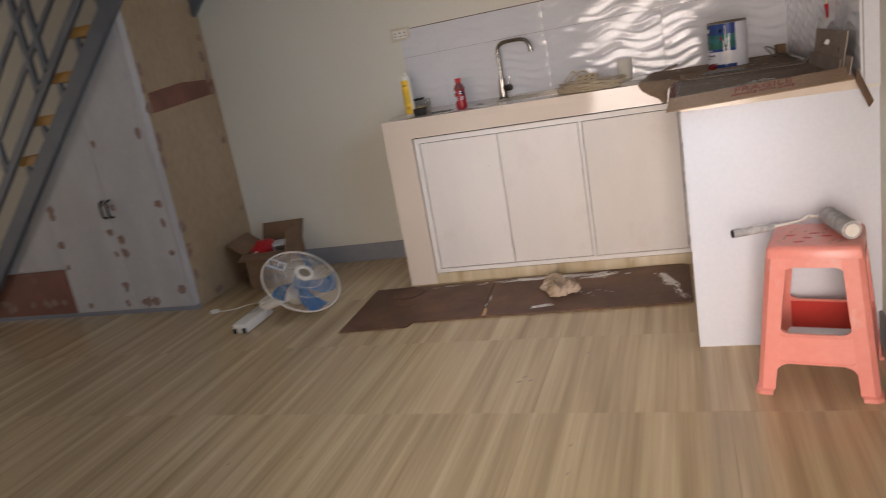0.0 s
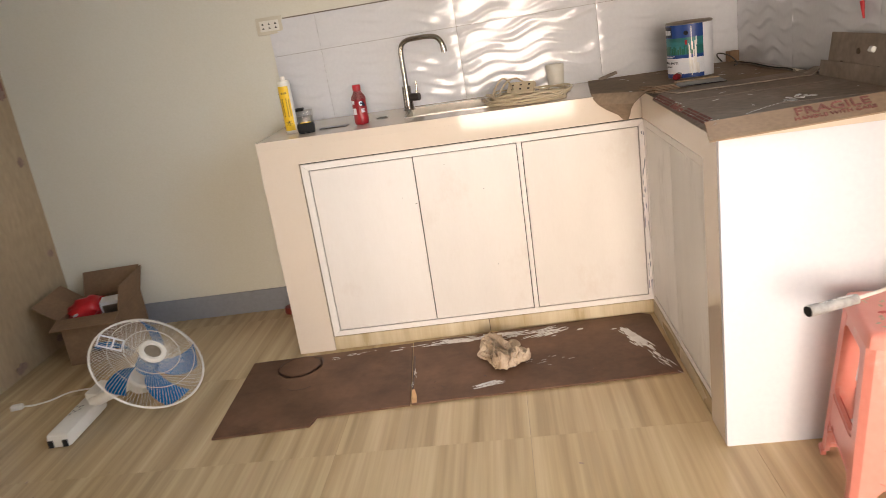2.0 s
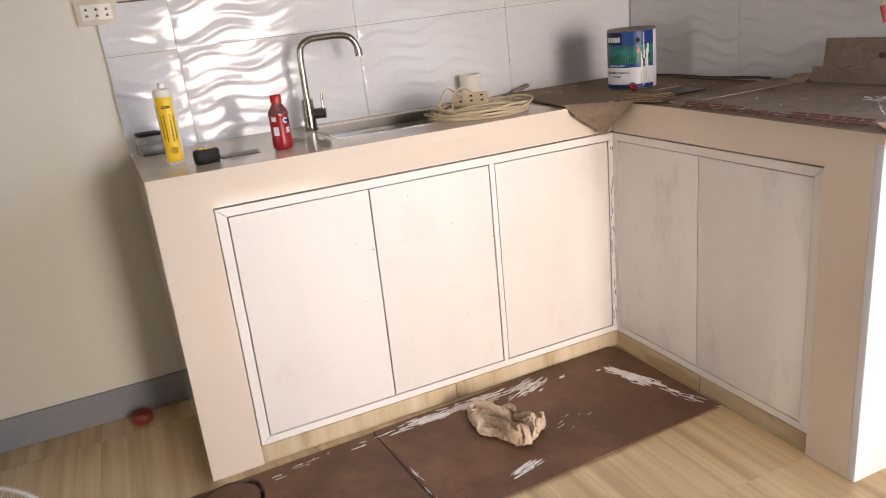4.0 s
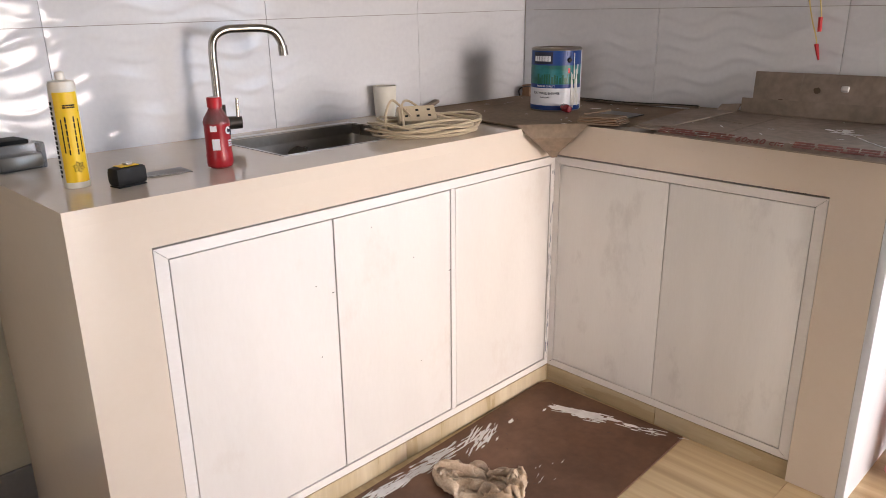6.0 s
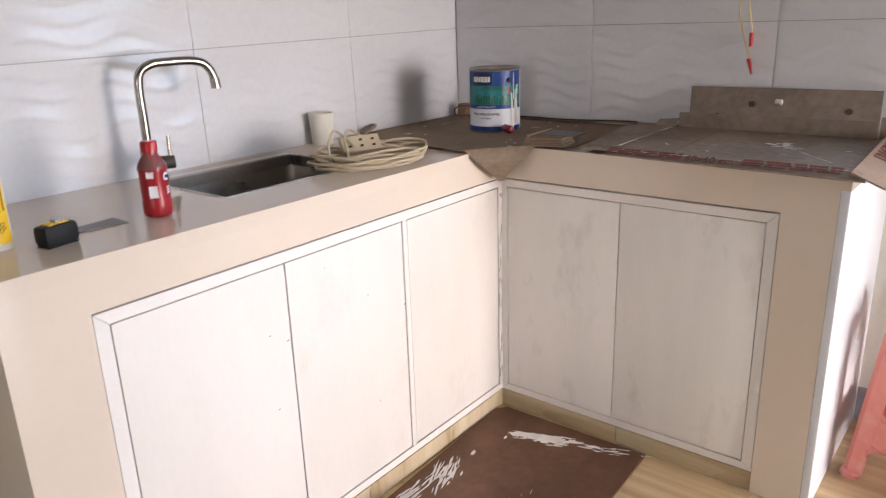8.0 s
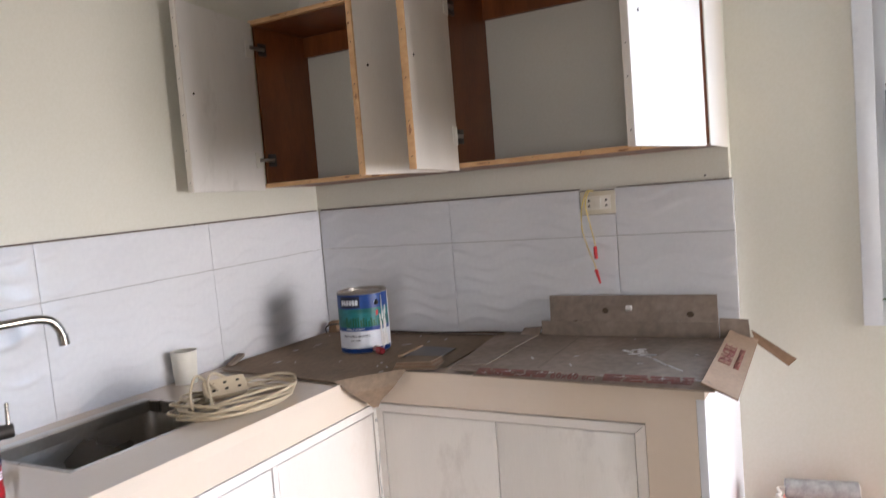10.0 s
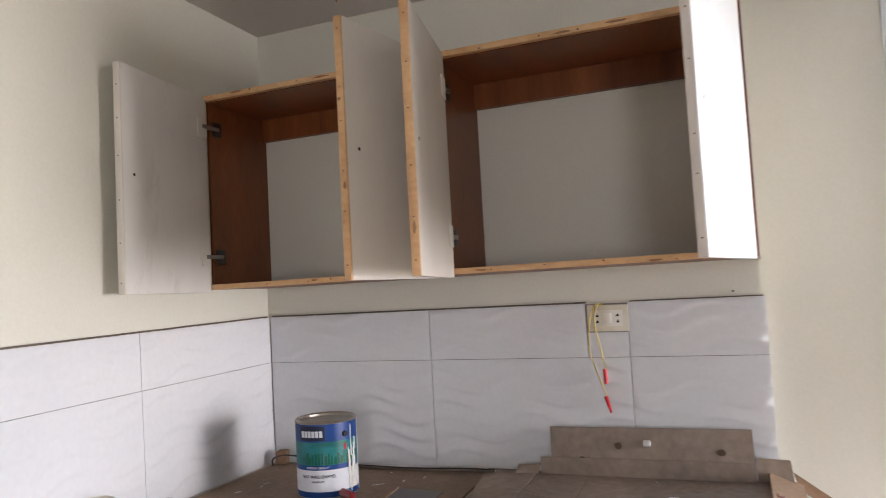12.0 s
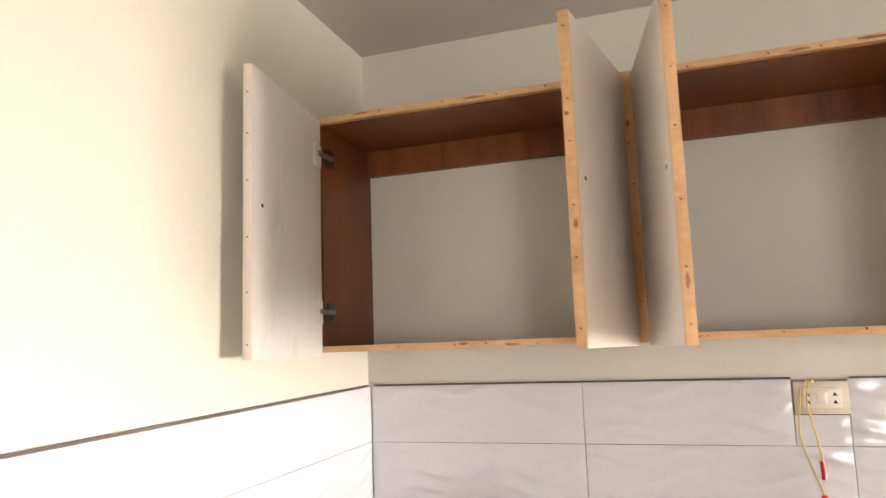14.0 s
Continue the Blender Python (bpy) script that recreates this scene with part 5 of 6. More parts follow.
def apron_panel(k):
    """Upper and lower cross panels of one side, with rounded inner corners."""
    m = pose(0, 0, 0, 0, 0, 90 * k)
    for z0, z1, nm in ((0.398, SH - 0.036, "upper_apron"), (0.102, 0.195, "lower_apron")):
        bm = bmesh.new()
        lo_w, hi_w = taper(z0) - 0.055, taper(z1) - 0.055
        cols = 12
        for yo in (0.0,):
            top, low, tb, lb = [], [], [], []
            for i in range(cols + 1):
                s = -1 + 2 * i / cols
                arch = 0.032 * max(0, abs(s) - 0.66) ** 2 / 0.1156
                zt = z1 + (arch if nm == "lower_apron" else 0)
                zb = z0 - arch
                for arr, z, off in ((top, zt, 0.0008), (low, zb, 0.0008), (tb, zt, 0.010), (lb, zb, 0.010)):
                    arr.append(bm.verts.new((s * (taper(z) - 0.042), -(taper(z) - off), z)))
            for i in range(cols):
                bm.faces.new((low[i], low[i + 1], top[i + 1], top[i]))
                bm.faces.new((lb[i + 1], lb[i], tb[i], tb[i + 1]))
                bm.faces.new((top[i], top[i + 1], tb[i + 1], tb[i]))
                bm.faces.new((low[i + 1], low[i], lb[i], lb[i + 1]))
        bmesh.ops.transform(bm, matrix=m, verts=bm.verts)
        part(nm, bm, STOOL, stool)


for k in range(4):
    apron_panel(k)
for k in range(4):
    m = pose(0, 0, 0, 0, 0, 90 * k)
    part("inner_face", bx(bmesh.new(), -0.085, 0.085, -ST + 0.001, -ST + 0.003, 0.402, SH - 0.036, m=m), STOOLIN, stool, "saturated red inner face", smooth=0)
    part("inner_face", bx(bmesh.new(), -0.092, 0.092, -taper(0.195) + 0.0125, -taper(0.195) + 0.0145, 0.098, 0.190, m=m), STOOLIN, stool, "saturated red inner face", smooth=0)

rr = random.Random(5)
for k in range(4):
    m = pose(0, 0, 0, 0, 0, 90 * k)
    for z in (0.108, 0.188):
        w = taper(z) - 0.055
        y = -taper(z) - 0.0006
        part("moulded_rib", T([m @ Vector((-w, y, z + 0.006)), m @ Vector((-w * 0.9, y, z)), m @ Vector((w * 0.9, y, z)), m @ Vector((w, y, z + 0.006))], 0.0016, 6), STOOL, stool)
bm = bmesh.new()
for k in range(30):
    blob(bm, (rr.uniform(-0.10, 0.10), rr.uniform(-0.10, 0.10), SH), rr.uniform(0.003, 0.014), rr.uniform(0.002, 0.005), rr.uniform(0, 3), rr, n=9, t=0.0003 + 0.00001 * k, rag=0.5)
part("paint_specks", bm, RAG, stool, "pale dried paint and dirt on the seat")["kind"] = "stuff"

roller = thing("paint_roller", pose(0.43, 2.82, SH), "used paint roller with grey fleece lying on the stool", "paint roller")
p0, p1 = Vector((0.536, 2.678, SH + 0.0275)), Vector((0.506, 2.856, SH + 0.0275))
fl = C(p0, p1, 0.027, n=28)
part("sleeve", fl, FLEECE, roller, "matted grey fleece sleeve", in_world=True)
dirv = (p0 - p1).normalized()
part("sleeve_end", C(p0 + dirv * 0.001, p0 + dirv * 0.004, 0.019, n=20), WPLAST, roller, "white plastic end cap", in_world=True)
frame_pts = [p1, p1 - dirv * 0.018, p1 - dirv * 0.02 + Vector((-0.03, -0.01, -0.004)), (0.452, 2.872, SH + 0.026), (0.428, 2.842, SH + 0.022), (0.375, 2.82, SH + 0.02), (0.34, 2.805, SH + 0.02)]
part("frame_rod", T(spline(frame_pts, 6), 0.0042, 8), WPLAST, roller, "paint-covered bent steel rod", in_world=True)
part("handle", C((0.345, 2.807, SH + 0.019), (0.225, 2.772, SH + 0.017), 0.012, 0.014, n=14), FLEECE, roller, "paint-crusted handle", in_world=True)
bm = bmesh.new()
rr = random.Random(15)
for k in range(16):
    q = Vector((0.345, 2.807, SH + 0.019)).lerp(Vector((0.225, 2.772, SH + 0.017)), rr.random())
    blob(bm, q + Vector((0, 0, 0.0125)), rr.uniform(0.005, 0.014), rr.uniform(0.002, 0.005), 0.3, rr, n=8, t=0.0008, rag=0.5)
part("paint_crust", bm, PAINT, roller, "white paint crust on the handle", in_world=True)["kind"] = "stuff"
part("handle_end", C((0.2255, 2.7721, SH + 0.017), (0.222, 2.7711, SH + 0.017), 0.0125, n=14), BLACK, roller, "black handle end", in_world=True)

# ---- things on the sink counter ----
tub = thing("silicone_tube", pose(-1.238, 4.090, TOPZ, 0, 0, -8), "white sealant cartridge with a yellow label", "cartridge")
part("barrel", lathe([(0.0, 0.0), (0.0235, 0.0), (0.0245, 0.004), (0.0245, 0.198), (0.0225, 0.204), (0.009, 0.207), (0.0085, 0.220), (0.006, 0.222), (0.0, 0.222)], 28), WPLAST, tub)
lab = part("label", wrap(sheet(-0.024, 0.024, 0.012, 0.185, 12), 0.0247), YELLOW, tub, "yellow printed label")
bm = bmesh.new()
bx(bm, -0.021, 0.021, 0.148, 0.1495, 0.0008, 0.0012)
for k in range(6):
    bx(bm, -0.008, 0.009, 0.066 + 0.0125 * k, 0.0765 + 0.0125 * k, 0.0008, 0.0013)
bars(bm, -0.008, 0.014, 0.155, 0.163, random.Random(2), 2, 0.0012)
bx(bm, -0.0155, -0.0135, 0.07, 0.135, 0.0008, 0.0012)
bx(bm, 0.0155, 0.0175, 0.07, 0.135, 0.0008, 0.0012)
for k in range(6):
    a = k * math.pi / 3
    tube(bm, [(0.004 + 0.011 * math.cos(a + s) * abs(math.sin(s * 2)), 0.042 + 0.011 * math.sin(a + s) * abs(math.sin(s * 2)), 0.0012) for s in (0.1, 0.4, 0.8, 1.2, 1.5)], 0.0006, 4)
part("label_print", wrap(bm, 0.0247), BLACK, lab, "black bars and flower mark")
bm = bars(bmesh.new(), -0.004, 0.006, 0.02, 0.17, random.Random(8), 16, 0.001)
bmesh.ops.transform(bm, matrix=Matrix.Translation((-0.036, 0, 0.0002)), verts=bm.verts)
part("side_print", wrap(bm, 0.0247), BLACK, lab, "small dark printed bars")

tape = thing("tape_measure", pose(-1.163, 4.024, TOPZ, 0, 0, 12), "black tape measure with yellow top", "tape measure")
part("case", bx(bmesh.new(), -0.034, 0.034, -0.019, 0.019, 0.002, 0.040, bev=0.011), BLACK, tape)
part("top_label", bx(bmesh.new(), -0.020, 0.020, -0.013, 0.013, 0.0395, 0.0412, bev=0.0006), YELLOW, tape, "worn yellow top")
part("lock_button", bx(bmesh.new(), -0.004, 0.010, -0.008, 0.008, 0.0405, 0.046, bev=0.002), TIN, tape)
part("foot", bx(bmesh.new(), -0.03, 0.03, -0.016, 0.016, 0, 0.003), BLACK, tape)
knife = thing("putty_knife", pose(-1.062, 4.082, TOPZ, 0, 0, 4), "dark steel putty knife blade", "putty knife")
part("blade", slab(bmesh.new(), [(-0.06, -0.018, 0.004), (0.045, -0.034, 0.0022), (0.052, 0.03, 0.0022), (-0.06, 0.018, 0.004)], 0.0018), DARKM, knife)

bot = thing("drink_bottle", pose(-0.947, 4.055, TOPZ, 0, 0, -20), "small red iced-tea bottle with red cap", "bottle")
part("body", lathe([(0.0, 0.004), (0.018, 0.0), (0.0265, 0.004), (0.0285, 0.012), (0.0285, 0.030), (0.0275, 0.034), (0.0275, 0.092), (0.0285, 0.096), (0.026, 0.108), (0.017, 0.122), (0.0135, 0.128), (0.0135, 0.134), (0.0, 0.134)], 32), TEA, bot)
part("shoulder", lathe([(0.029, 0.0985), (0.0264, 0.109), (0.0174, 0.1228), (0.0139, 0.1285)], 32), CLEAR, bot, "clear plastic shoulder")
part("cap", lathe([(0.0, 0.153), (0.0145, 0.153), (0.016, 0.150), (0.016, 0.132), (0.0, 0.132)], 24), REDP, bot, "red screw cap")
bm = bmesh.new()
bx(bm, -0.018, -0.004, 0.082, 0.095, 0.0004, 0.0009)
bx(bm, -0.016, 0.0, 0.042, 0.066, 0.0004, 0.0009)
lathe_bm = bars(bm, 0.02, 0.034, 0.048, 0.064, random.Random(5), 3, 0.0009)
part("label_print", wrap(bm, 0.0278), LABELW, bot, "white printed patches")
bm = bmesh.new()
blob(bm, (0.026, 0.083, 0.0004), 0.0085, 0.0085, 0, random.Random(1), n=18, t=0.0006, rag=0.05)
blob(bm, (0.034, 0.076, 0.0004), 0.006, 0.006, 0, random.Random(1), n=18, t=0.0006, rag=0.05)
lg = part("logo", wrap(bm, 0.0279), NAVY, bot, "dark round logo shape")
bm = bmesh.new()
for k in range(14):
    a = 0.7 + 4.6 * k / 13
    blob(bm, (0.021 + 0.005 * math.cos(a), 0.083 + 0.0065 * math.sin(a), 0.0012), 0.0022, 0.0022, 0, random.Random(k), n=8, t=0.0005, rag=0.05)
part("logo_mark", wrap(bm, 0.0279), LABELW, lg, "white curved mark")

pbox = thing("plastic_tub", pose(-1.272, 4.365, TOPZ, 0, 0, 10), "clear plastic tub of screws with a black lid", "tub")
part("body", bx(bmesh.new(), -0.052, 0.052, -0.034, 0.034, 0.0, 0.058, bev=0.005), CLEAR, pbox)
part("contents", bx(bmesh.new(), -0.046, 0.046, -0.028, 0.028, 0.003, 0.034, bev=0.008), TIN, pbox, "grey screws seen through the plastic")
part("lid", bx(bmesh.new(), -0.05, 0.02, -0.032, 0.032, 0.0585, 0.068, bev=0.003), BLACK, pbox, "black plastic lid")
single("drain_ring", T([(-0.885 + 0.022 * math.cos(a), 4.17 + 0.022 * math.sin(a), TOPZ + 0.0022) for a in (2 * math.pi * i / 24 for i in range(24))], 0.002, 6, closed=True), STEEL, "thin steel ring on the worktop", "ring")

cup = thing("plastic_cup", pose(-0.155, 4.435, TOPZ), "cream plastic cup on the worktop", "cup")
part("wall", lathe([(0.0, 0.003), (0.0, 0.0), (0.0325, 0.0), (0.0385, 0.096), (0.039, 0.098), (0.037, 0.098), (0.031, 0.004), (0.0, 0.004)], 32), mat("cream_cup", (0.79, 0.76, 0.67), rough=0.4, scale=8), cup)

# coil of extension lead
ext = thing("extension_lead", pose(-0.30, 4.07, TOPZ), "coiled ivory extension lead with outlet block", "extension lead")
rng = random.Random(21)
for k in range(9):
    ph, sq = rng.uniform(0, 6.28), rng.uniform(0.88, 1.06)
    rx, ry = 0.158 * sq * rng.uniform(0.86, 1.04), 0.112 * sq * rng.uniform(0.8, 1.06)
    ox, oy, z0 = rng.uniform(-0.018, 0.018), rng.uniform(-0.012, 0.012), 0.005 + 0.0045 * k
    pts = []
    for i in range(16):
        a = 2 * math.pi * i / 16
        wob = 1 + 0.05 * math.sin(3 * a + ph) + 0.03 * math.sin(5 * a + ph * 2)
        c, s = rx * wob * math.cos(a), ry * wob * math.sin(a)
        pts.append((ox + c * 0.94 - s * -0.25, oy + c * -0.30 + s * 0.95, max(0.0042, z0 * (0.55 + 0.5 * abs(math.sin(a * 1.5 + ph))))))
    part("cable_loop", T(spline(pts, 4, closed=True), 0.0036, 6, closed=True), CORD, ext)
part("cable_loop", T(spline([(-0.11, -0.02, 0.03), (-0.075, 0.03, 0.075), (-0.03, 0.055, 0.088), (0.01, 0.03, 0.06), (0.07, -0.02, 0.035), (0.12, -0.06, 0.02)], 6), 0.0036, 6), CORD, ext)
part("cable_loop", T(spline([(-0.135, 0.02, 0.012), (-0.12, 0.045, 0.055), (-0.085, 0.06, 0.092), (-0.06, 0.05, 0.075), (-0.05, 0.02, 0.05)], 6), 0.0036, 6), CORD, ext)
om = pose(-0.015, 0.035, 0.048, 52, 0, -24)
ob = part("outlet_block", bx(bmesh.new(), -0.055, 0.055, -0.024, 0.024, -0.01, 0.012, bev=0.004, m=om), CORD, ext, "ivory outlet block")
bm = bmesh.new()
for x in (-0.034, 0.0, 0.034):
    for y in (-0.009, 0.009):
        bx(bm, x - 0.0045, x + 0.0045, y - 0.003, y + 0.003, 0.0118, 0.0126, m=om)
bmesh.ops.transform(bm, matrix=PLACE[ext], verts=bm.verts)
each_piece("slot", bm, BLACK, ob)

# ---- paint can ----
can = thing("paint_can", pose(0.328, 4.110, TOPZ + 0.0065, 0, 0, -64) @ Matrix.Diagonal((1.0, 1.0, 1.045, 1)), "paint can with blue and teal label, lid on", "paint can")
CR = 0.083
part("body", lathe([(0.0, 0.0), (CR - 0.002, 0.0), (CR, 0.004), (CR, 0.186), (CR + 0.002, 0.19), (CR - 0.003, 0.195), (CR - 0.009, 0.192), (CR - 0.010, 0.186), (0.0, 0.186)], 48), TIN, can)
L = CR * 3.14
for z0, z1, mm, nm in ((0.004, 0.018, BLUEL, "blue label band"), (0.018, 0.072, LABELW, "white label band"), (0.072, 0.084, BLUEL, "blue label band"), (0.084, 0.142, TEAL, "teal picture band"), (0.142, 0.186, BLUEL, "blue label band")):
    part("label", wrap(sheet(-L * 0.92, L * 0.47, z0, z1, 36, 0.0004), CR), mm, can, nm)
part("label", wrap(sheet(L * 0.4705, L * 1.0795, 0.004, 0.186, 24, 0.0004), CR), LABELW, can, "white back of the label")
part("label", wrap(sheet(-0.070, 0.004, 0.146, 0.182, 12, 0.0008), CR), NAVY, can, "dark name panel")
bm = bmesh.new()
for k in range(6):
    bx(bm, -0.064 + 0.0107 * k, -0.0555 + 0.0107 * k, 0.154, 0.170, 0.0008, 0.0013)
part("label_print", wrap(bm, CR), LABELW, can, "white bars on the name panel")
bm = bmesh.new()
rg = random.Random(6)
for k in range(16):
    x = -0.05 + 0.0085 * k
    bx(bm, x, x + rg.uniform(0.004, 0.008), 0.085, 0.098 + rg.uniform(0, 0.022), 0.0006, 0.0010)
part("label_print", wrap(bm, CR), mat("green_print", (0.01, 0.12, 0.07), rough=0.3, bump=0.0), can, "dark green skyline shape")
for txt, size, y, mm in (("FLAT WALL ENAMEL", 0.0105, 0.056, NAVY), ("FLAT WHITE", 0.006, 0.043, NAVY), ("PREMIUM QUALITY", 0.0075, 0.078, LABELW)):
    bm = letters(txt, size, 0.0004)
    bmesh.ops.translate(bm, vec=(-0.018, y, 0.0012), verts=bm.verts)
    part("label_text", wrap(bm, CR), mm, can, smooth=0)
bm = bmesh.new()
rg = random.Random(9)
for k in range(22):
    bx(bm, *(lambda x, y, h: (x, x + rg.uniform(0.002, 0.006), y, y + h))(rg.uniform(0.068, 0.104), rg.uniform(0.01, 0.12), rg.uniform(0.02, 0.06)), 0.0006, 0.0012 + 0.0001 * k)
wrap(bm, CR)
bmesh.ops.transform(bm, matrix=PLACE[can], verts=bm.verts)
each_piece("paint_drip", bm, PAINT, can)
part("handle_boss", C((CR * math.sin(0.72), -CR * math.cos(0.72), 0.158), ((CR + 0.006) * math.sin(0.72), -(CR + 0.006) * math.cos(0.72), 0.158), 0.008, 0.006, n=14), BLACK, can)
bm = sheet(0.056, 0.064, 0.118, 0.134, 3, 0.0009)
part("label_print", wrap(bm, CR), REDP, can, "small red diamond mark")

# ---- cardboard on the side counter ----
Z = TOPZ + 0.0015


corner = thing("cardboard_sheet", pose(0.2, 4.1, TOPZ), "brown paper-board sheet draped over the counter corner", "cardboard", "cardboard on the counter")
bm = slab(bmesh.new(), [(-0.02, 4.44, Z + 0.006), (0.06, 4.458, Z + 0.004), (0.612, 4.475, Z + 0.004), (0.612, 3.74, Z + 0.004), (0.16, 3.71, Z + 0.004), (0.104, 3.81, Z + 0.006), (-0.072, 3.945, Z + 0.006)], 0.0035)
part("sheet", bm, CARD, corner, smooth=0, in_world=True)
bm = bmesh.new()
rows = []
for i in range(7):
    s = i / 6
    a, c = Vector((-0.072, 3.945, Z + 0.006)).lerp(Vector((0.104, 3.81, Z + 0.006)), s), Vector((0.042, 3.893, 0.782))
    rows.append([a.lerp(c, k / 5) + Vector((-0.028, -0.024, 0.006)) * math.sin(math.pi * min(1, k / 5 * 1.2)) * (1 - 0.3 * s) for k in range(5)] + [c + Vector((-0.01 + 0.012 * s, -0.012 * s, 0))])
for r0, r1 in zip(rows, rows[1:]):
    for k in range(5):
        bm.faces.new([bm.verts.new(p) for p in (r0[k], r1[k], r1[k + 1], r0[k + 1])])
bmesh.ops.remove_doubles(bm, verts=bm.verts, dist=1e-5)
bmesh.ops.solidify(bm, geom=bm.faces[:], thickness=0.003)
part("hanging_flap", bm, CARD, corner, "corner flap hanging over the edge", in_world=True)
part("curled_corner", bx(bmesh.new(), -0.03, 0.05, -0.012, 0.012, 0, 0.012, bev=0.004, m=pose(0.06, 4.452, Z + 0.006, 0, -14, 12)), CARDD, corner, "curled dark corner", in_world=True)
bm = bmesh.new()
rg = random.Random(31)
for k in range(30):
    blob(bm, (rg.uniform(0.05, 0.58), rg.uniform(3.8, 4.42), Z + 0.0061), rg.uniform(0.003, 0.02), rg.uniform(0.0015, 0.004), rg.uniform(-1, 1), rg, n=8, t=0.0005, rag=0.6)
part("paint_splash", bm, PAINT, corner, "white paint specks", in_world=True)["kind"] = "stuff"

main = thing("cardboard_box_sheet", pose(0.35, 3.3, TOPZ), "dusty flattened carton spread over the side counter", "cardboard", "cardboard on the counter")


def mp(name, pts, material, label="", t=0.004):
    bm = bmesh.new()
    nn = (Vector(pts[1]) - Vector(pts[0])).cross(Vector(pts[2]) - Vector(pts[1])).normalized()
    if nn.z < -0.05:
        nn = -nn
    top = [bm.verts.new(Vector(p) + nn * t) for p in pts]
    low = [bm.verts.new(p) for p in pts]
    bm.faces.new(top)
    bm.faces.new(low[::-1])
    for i in range(len(pts)):
        j = (i + 1) % len(pts)
        bm.faces.new((top[j], top[i], low[i], low[j]))
    return part(name, bm, material, main, label, 0, in_world=True)


Z2 = Z + 0.0095
mp("sheet", [(0.112, 3.668, Z2), (0.612, 3.745, Z2), (0.605, 2.99, Z2), (0.095, 2.97, Z2), (0.095, 3.58, Z2)], CARDD)
mp("front_lip", [(0.0945, 3.575, Z2 + 0.003), (0.0945, 2.97, Z2 + 0.003), (0.066, 2.955, Z2 - 0.012), (0.073, 3.58, Z2 - 0.006)], CARDD, "front lip with worn red print")
mp("back_flap", [(0.588, 3.545, Z2 + 0.005), (0.588, 3.02, Z2 + 0.005), (0.608, 3.024, 1.018), (0.608, 3.55, 1.016)], CARDD, "folded-up back flap")
mp("back_flap", [(0.590, 3.018, Z2 + 0.005), (0.590, 2.935, Z2 + 0.005), (0.602, 2.94, 0.945), (0.602, 3.018, 0.948)], CARDD, "folded-up back flap")
mp("fold", [(0.580, 3.575, Z2 + 0.005), (0.580, 3.022, Z2 + 0.005), (0.5855, 3.022, Z2 + 0.052), (0.5855, 3.575, Z2 + 0.050)], CARDD, "lower fold of the back flap")
mp("torn_tab", [(0.560, 3.645, Z2 + 0.005), (0.560, 3.578, Z2 + 0.005), (0.588, 3.578, Z2 + 0.028), (0.588, 3.640, Z2 + 0.022)], CARDD, "torn tab of cardboard")
mp("side_panel", [(0.13, 3.665, Z2 + 0.0045), (0.60, 3.735, Z2 + 0.0045), (0.60, 3.585, Z2 + 0.006), (0.15, 3.575, Z2 + 0.006)], CARDD, "narrow folded side panel of the carton", t=0.003)
end = mp("end_flap", [(0.07, 2.987, Z2 + 0.005), (0.60, 2.992, Z2 + 0.026), (0.60, 2.916, Z2 - 0.004), (0.058, 2.906, Z2 - 0.026)], CARDL, "clean end flap printed in red")
mp("hanging_strip", [(0.612, 2.935, 0.912), (0.606, 2.925, 0.876), (0.622, 2.842, 0.806), (0.628, 2.820, 0.826)], CARDI, "strip of cardboard hanging down")
ex = (Vector((0.60, 2.916, Z2 - 0.004)) - Vector((0.058, 2.906, Z2 - 0.026))).normalized()
ey = (Vector((0.07, 2.987, Z2 + 0.005)) - Vector((0.058, 2.906, Z2 - 0.026))).normalized()
ez = ex.cross(ey).normalized()
EM = Matrix((ex, ey, ez)).transposed().to_4x4()
EM.translation = Vector((0.35, 2.950, Z2 + 0.0055))
for txt, size, y in (("FRAGILE", 0.046, 0.014), ("HANDLE WITH CARE", 0.019, -0.016)):
    bm = letters(txt, size, 0.0012)
    bmesh.ops.transform(bm, matrix=EM @ pose(0, y, 0.001), verts=bm.verts)
    part("print", bm, REDINK, end, "red printed words", 0, in_world=True)
bm = letters("60x60 cm", 0.03, 0.0008)
bmesh.ops.transform(bm, matrix=Matrix.Translation((0.0815, 3.30, Z2 + 0.0045)) @ pose(0, 0, 0, -28 + 55, 0, -90), verts=bm.verts)
part("print", bm, REDINK, main, "red printed size", 0, in_world=True)
bm = bmesh.new()
for x0, x1, seed in ((-0.10, 0.105, 3), (0.25, 0.47, 5)):
    bars(bm, x0, x1, -0.004, 0.022, random.Random(seed), 3, 0.0008)
bmesh.ops.transform(bm, matrix=Matrix.Translation((0.0765, 3.47, Z2 + 0.003)) @ pose(0, 0, 0, 27, 0, -90), verts=bm.verts)
each_piece("print", bm, REDINK, main)
bm = bmesh.new()
rg = random.Random(12)
for k in range(13):
    blob(bm, (rg.gauss(0.33, 0.09), rg.gauss(3.30, 0.2), Z2 + 0.0042), rg.uniform(0.003, 0.03), rg.uniform(0.0015, 0.005), rg.uniform(0.6, 2.2), rg, n=9, t=0.0005, rag=0.6)
for k in range(10):
    blob(bm, (0.38 + rg.gauss(0, 0.02), 3.22 + rg.gauss(0, 0.03), Z2 + 0.0042), rg.uniform(0.01, 0.03), rg.uniform(0.005, 0.014), rg.uniform(1.0, 2.0), rg, n=11, t=0.0006, rag=0.5)
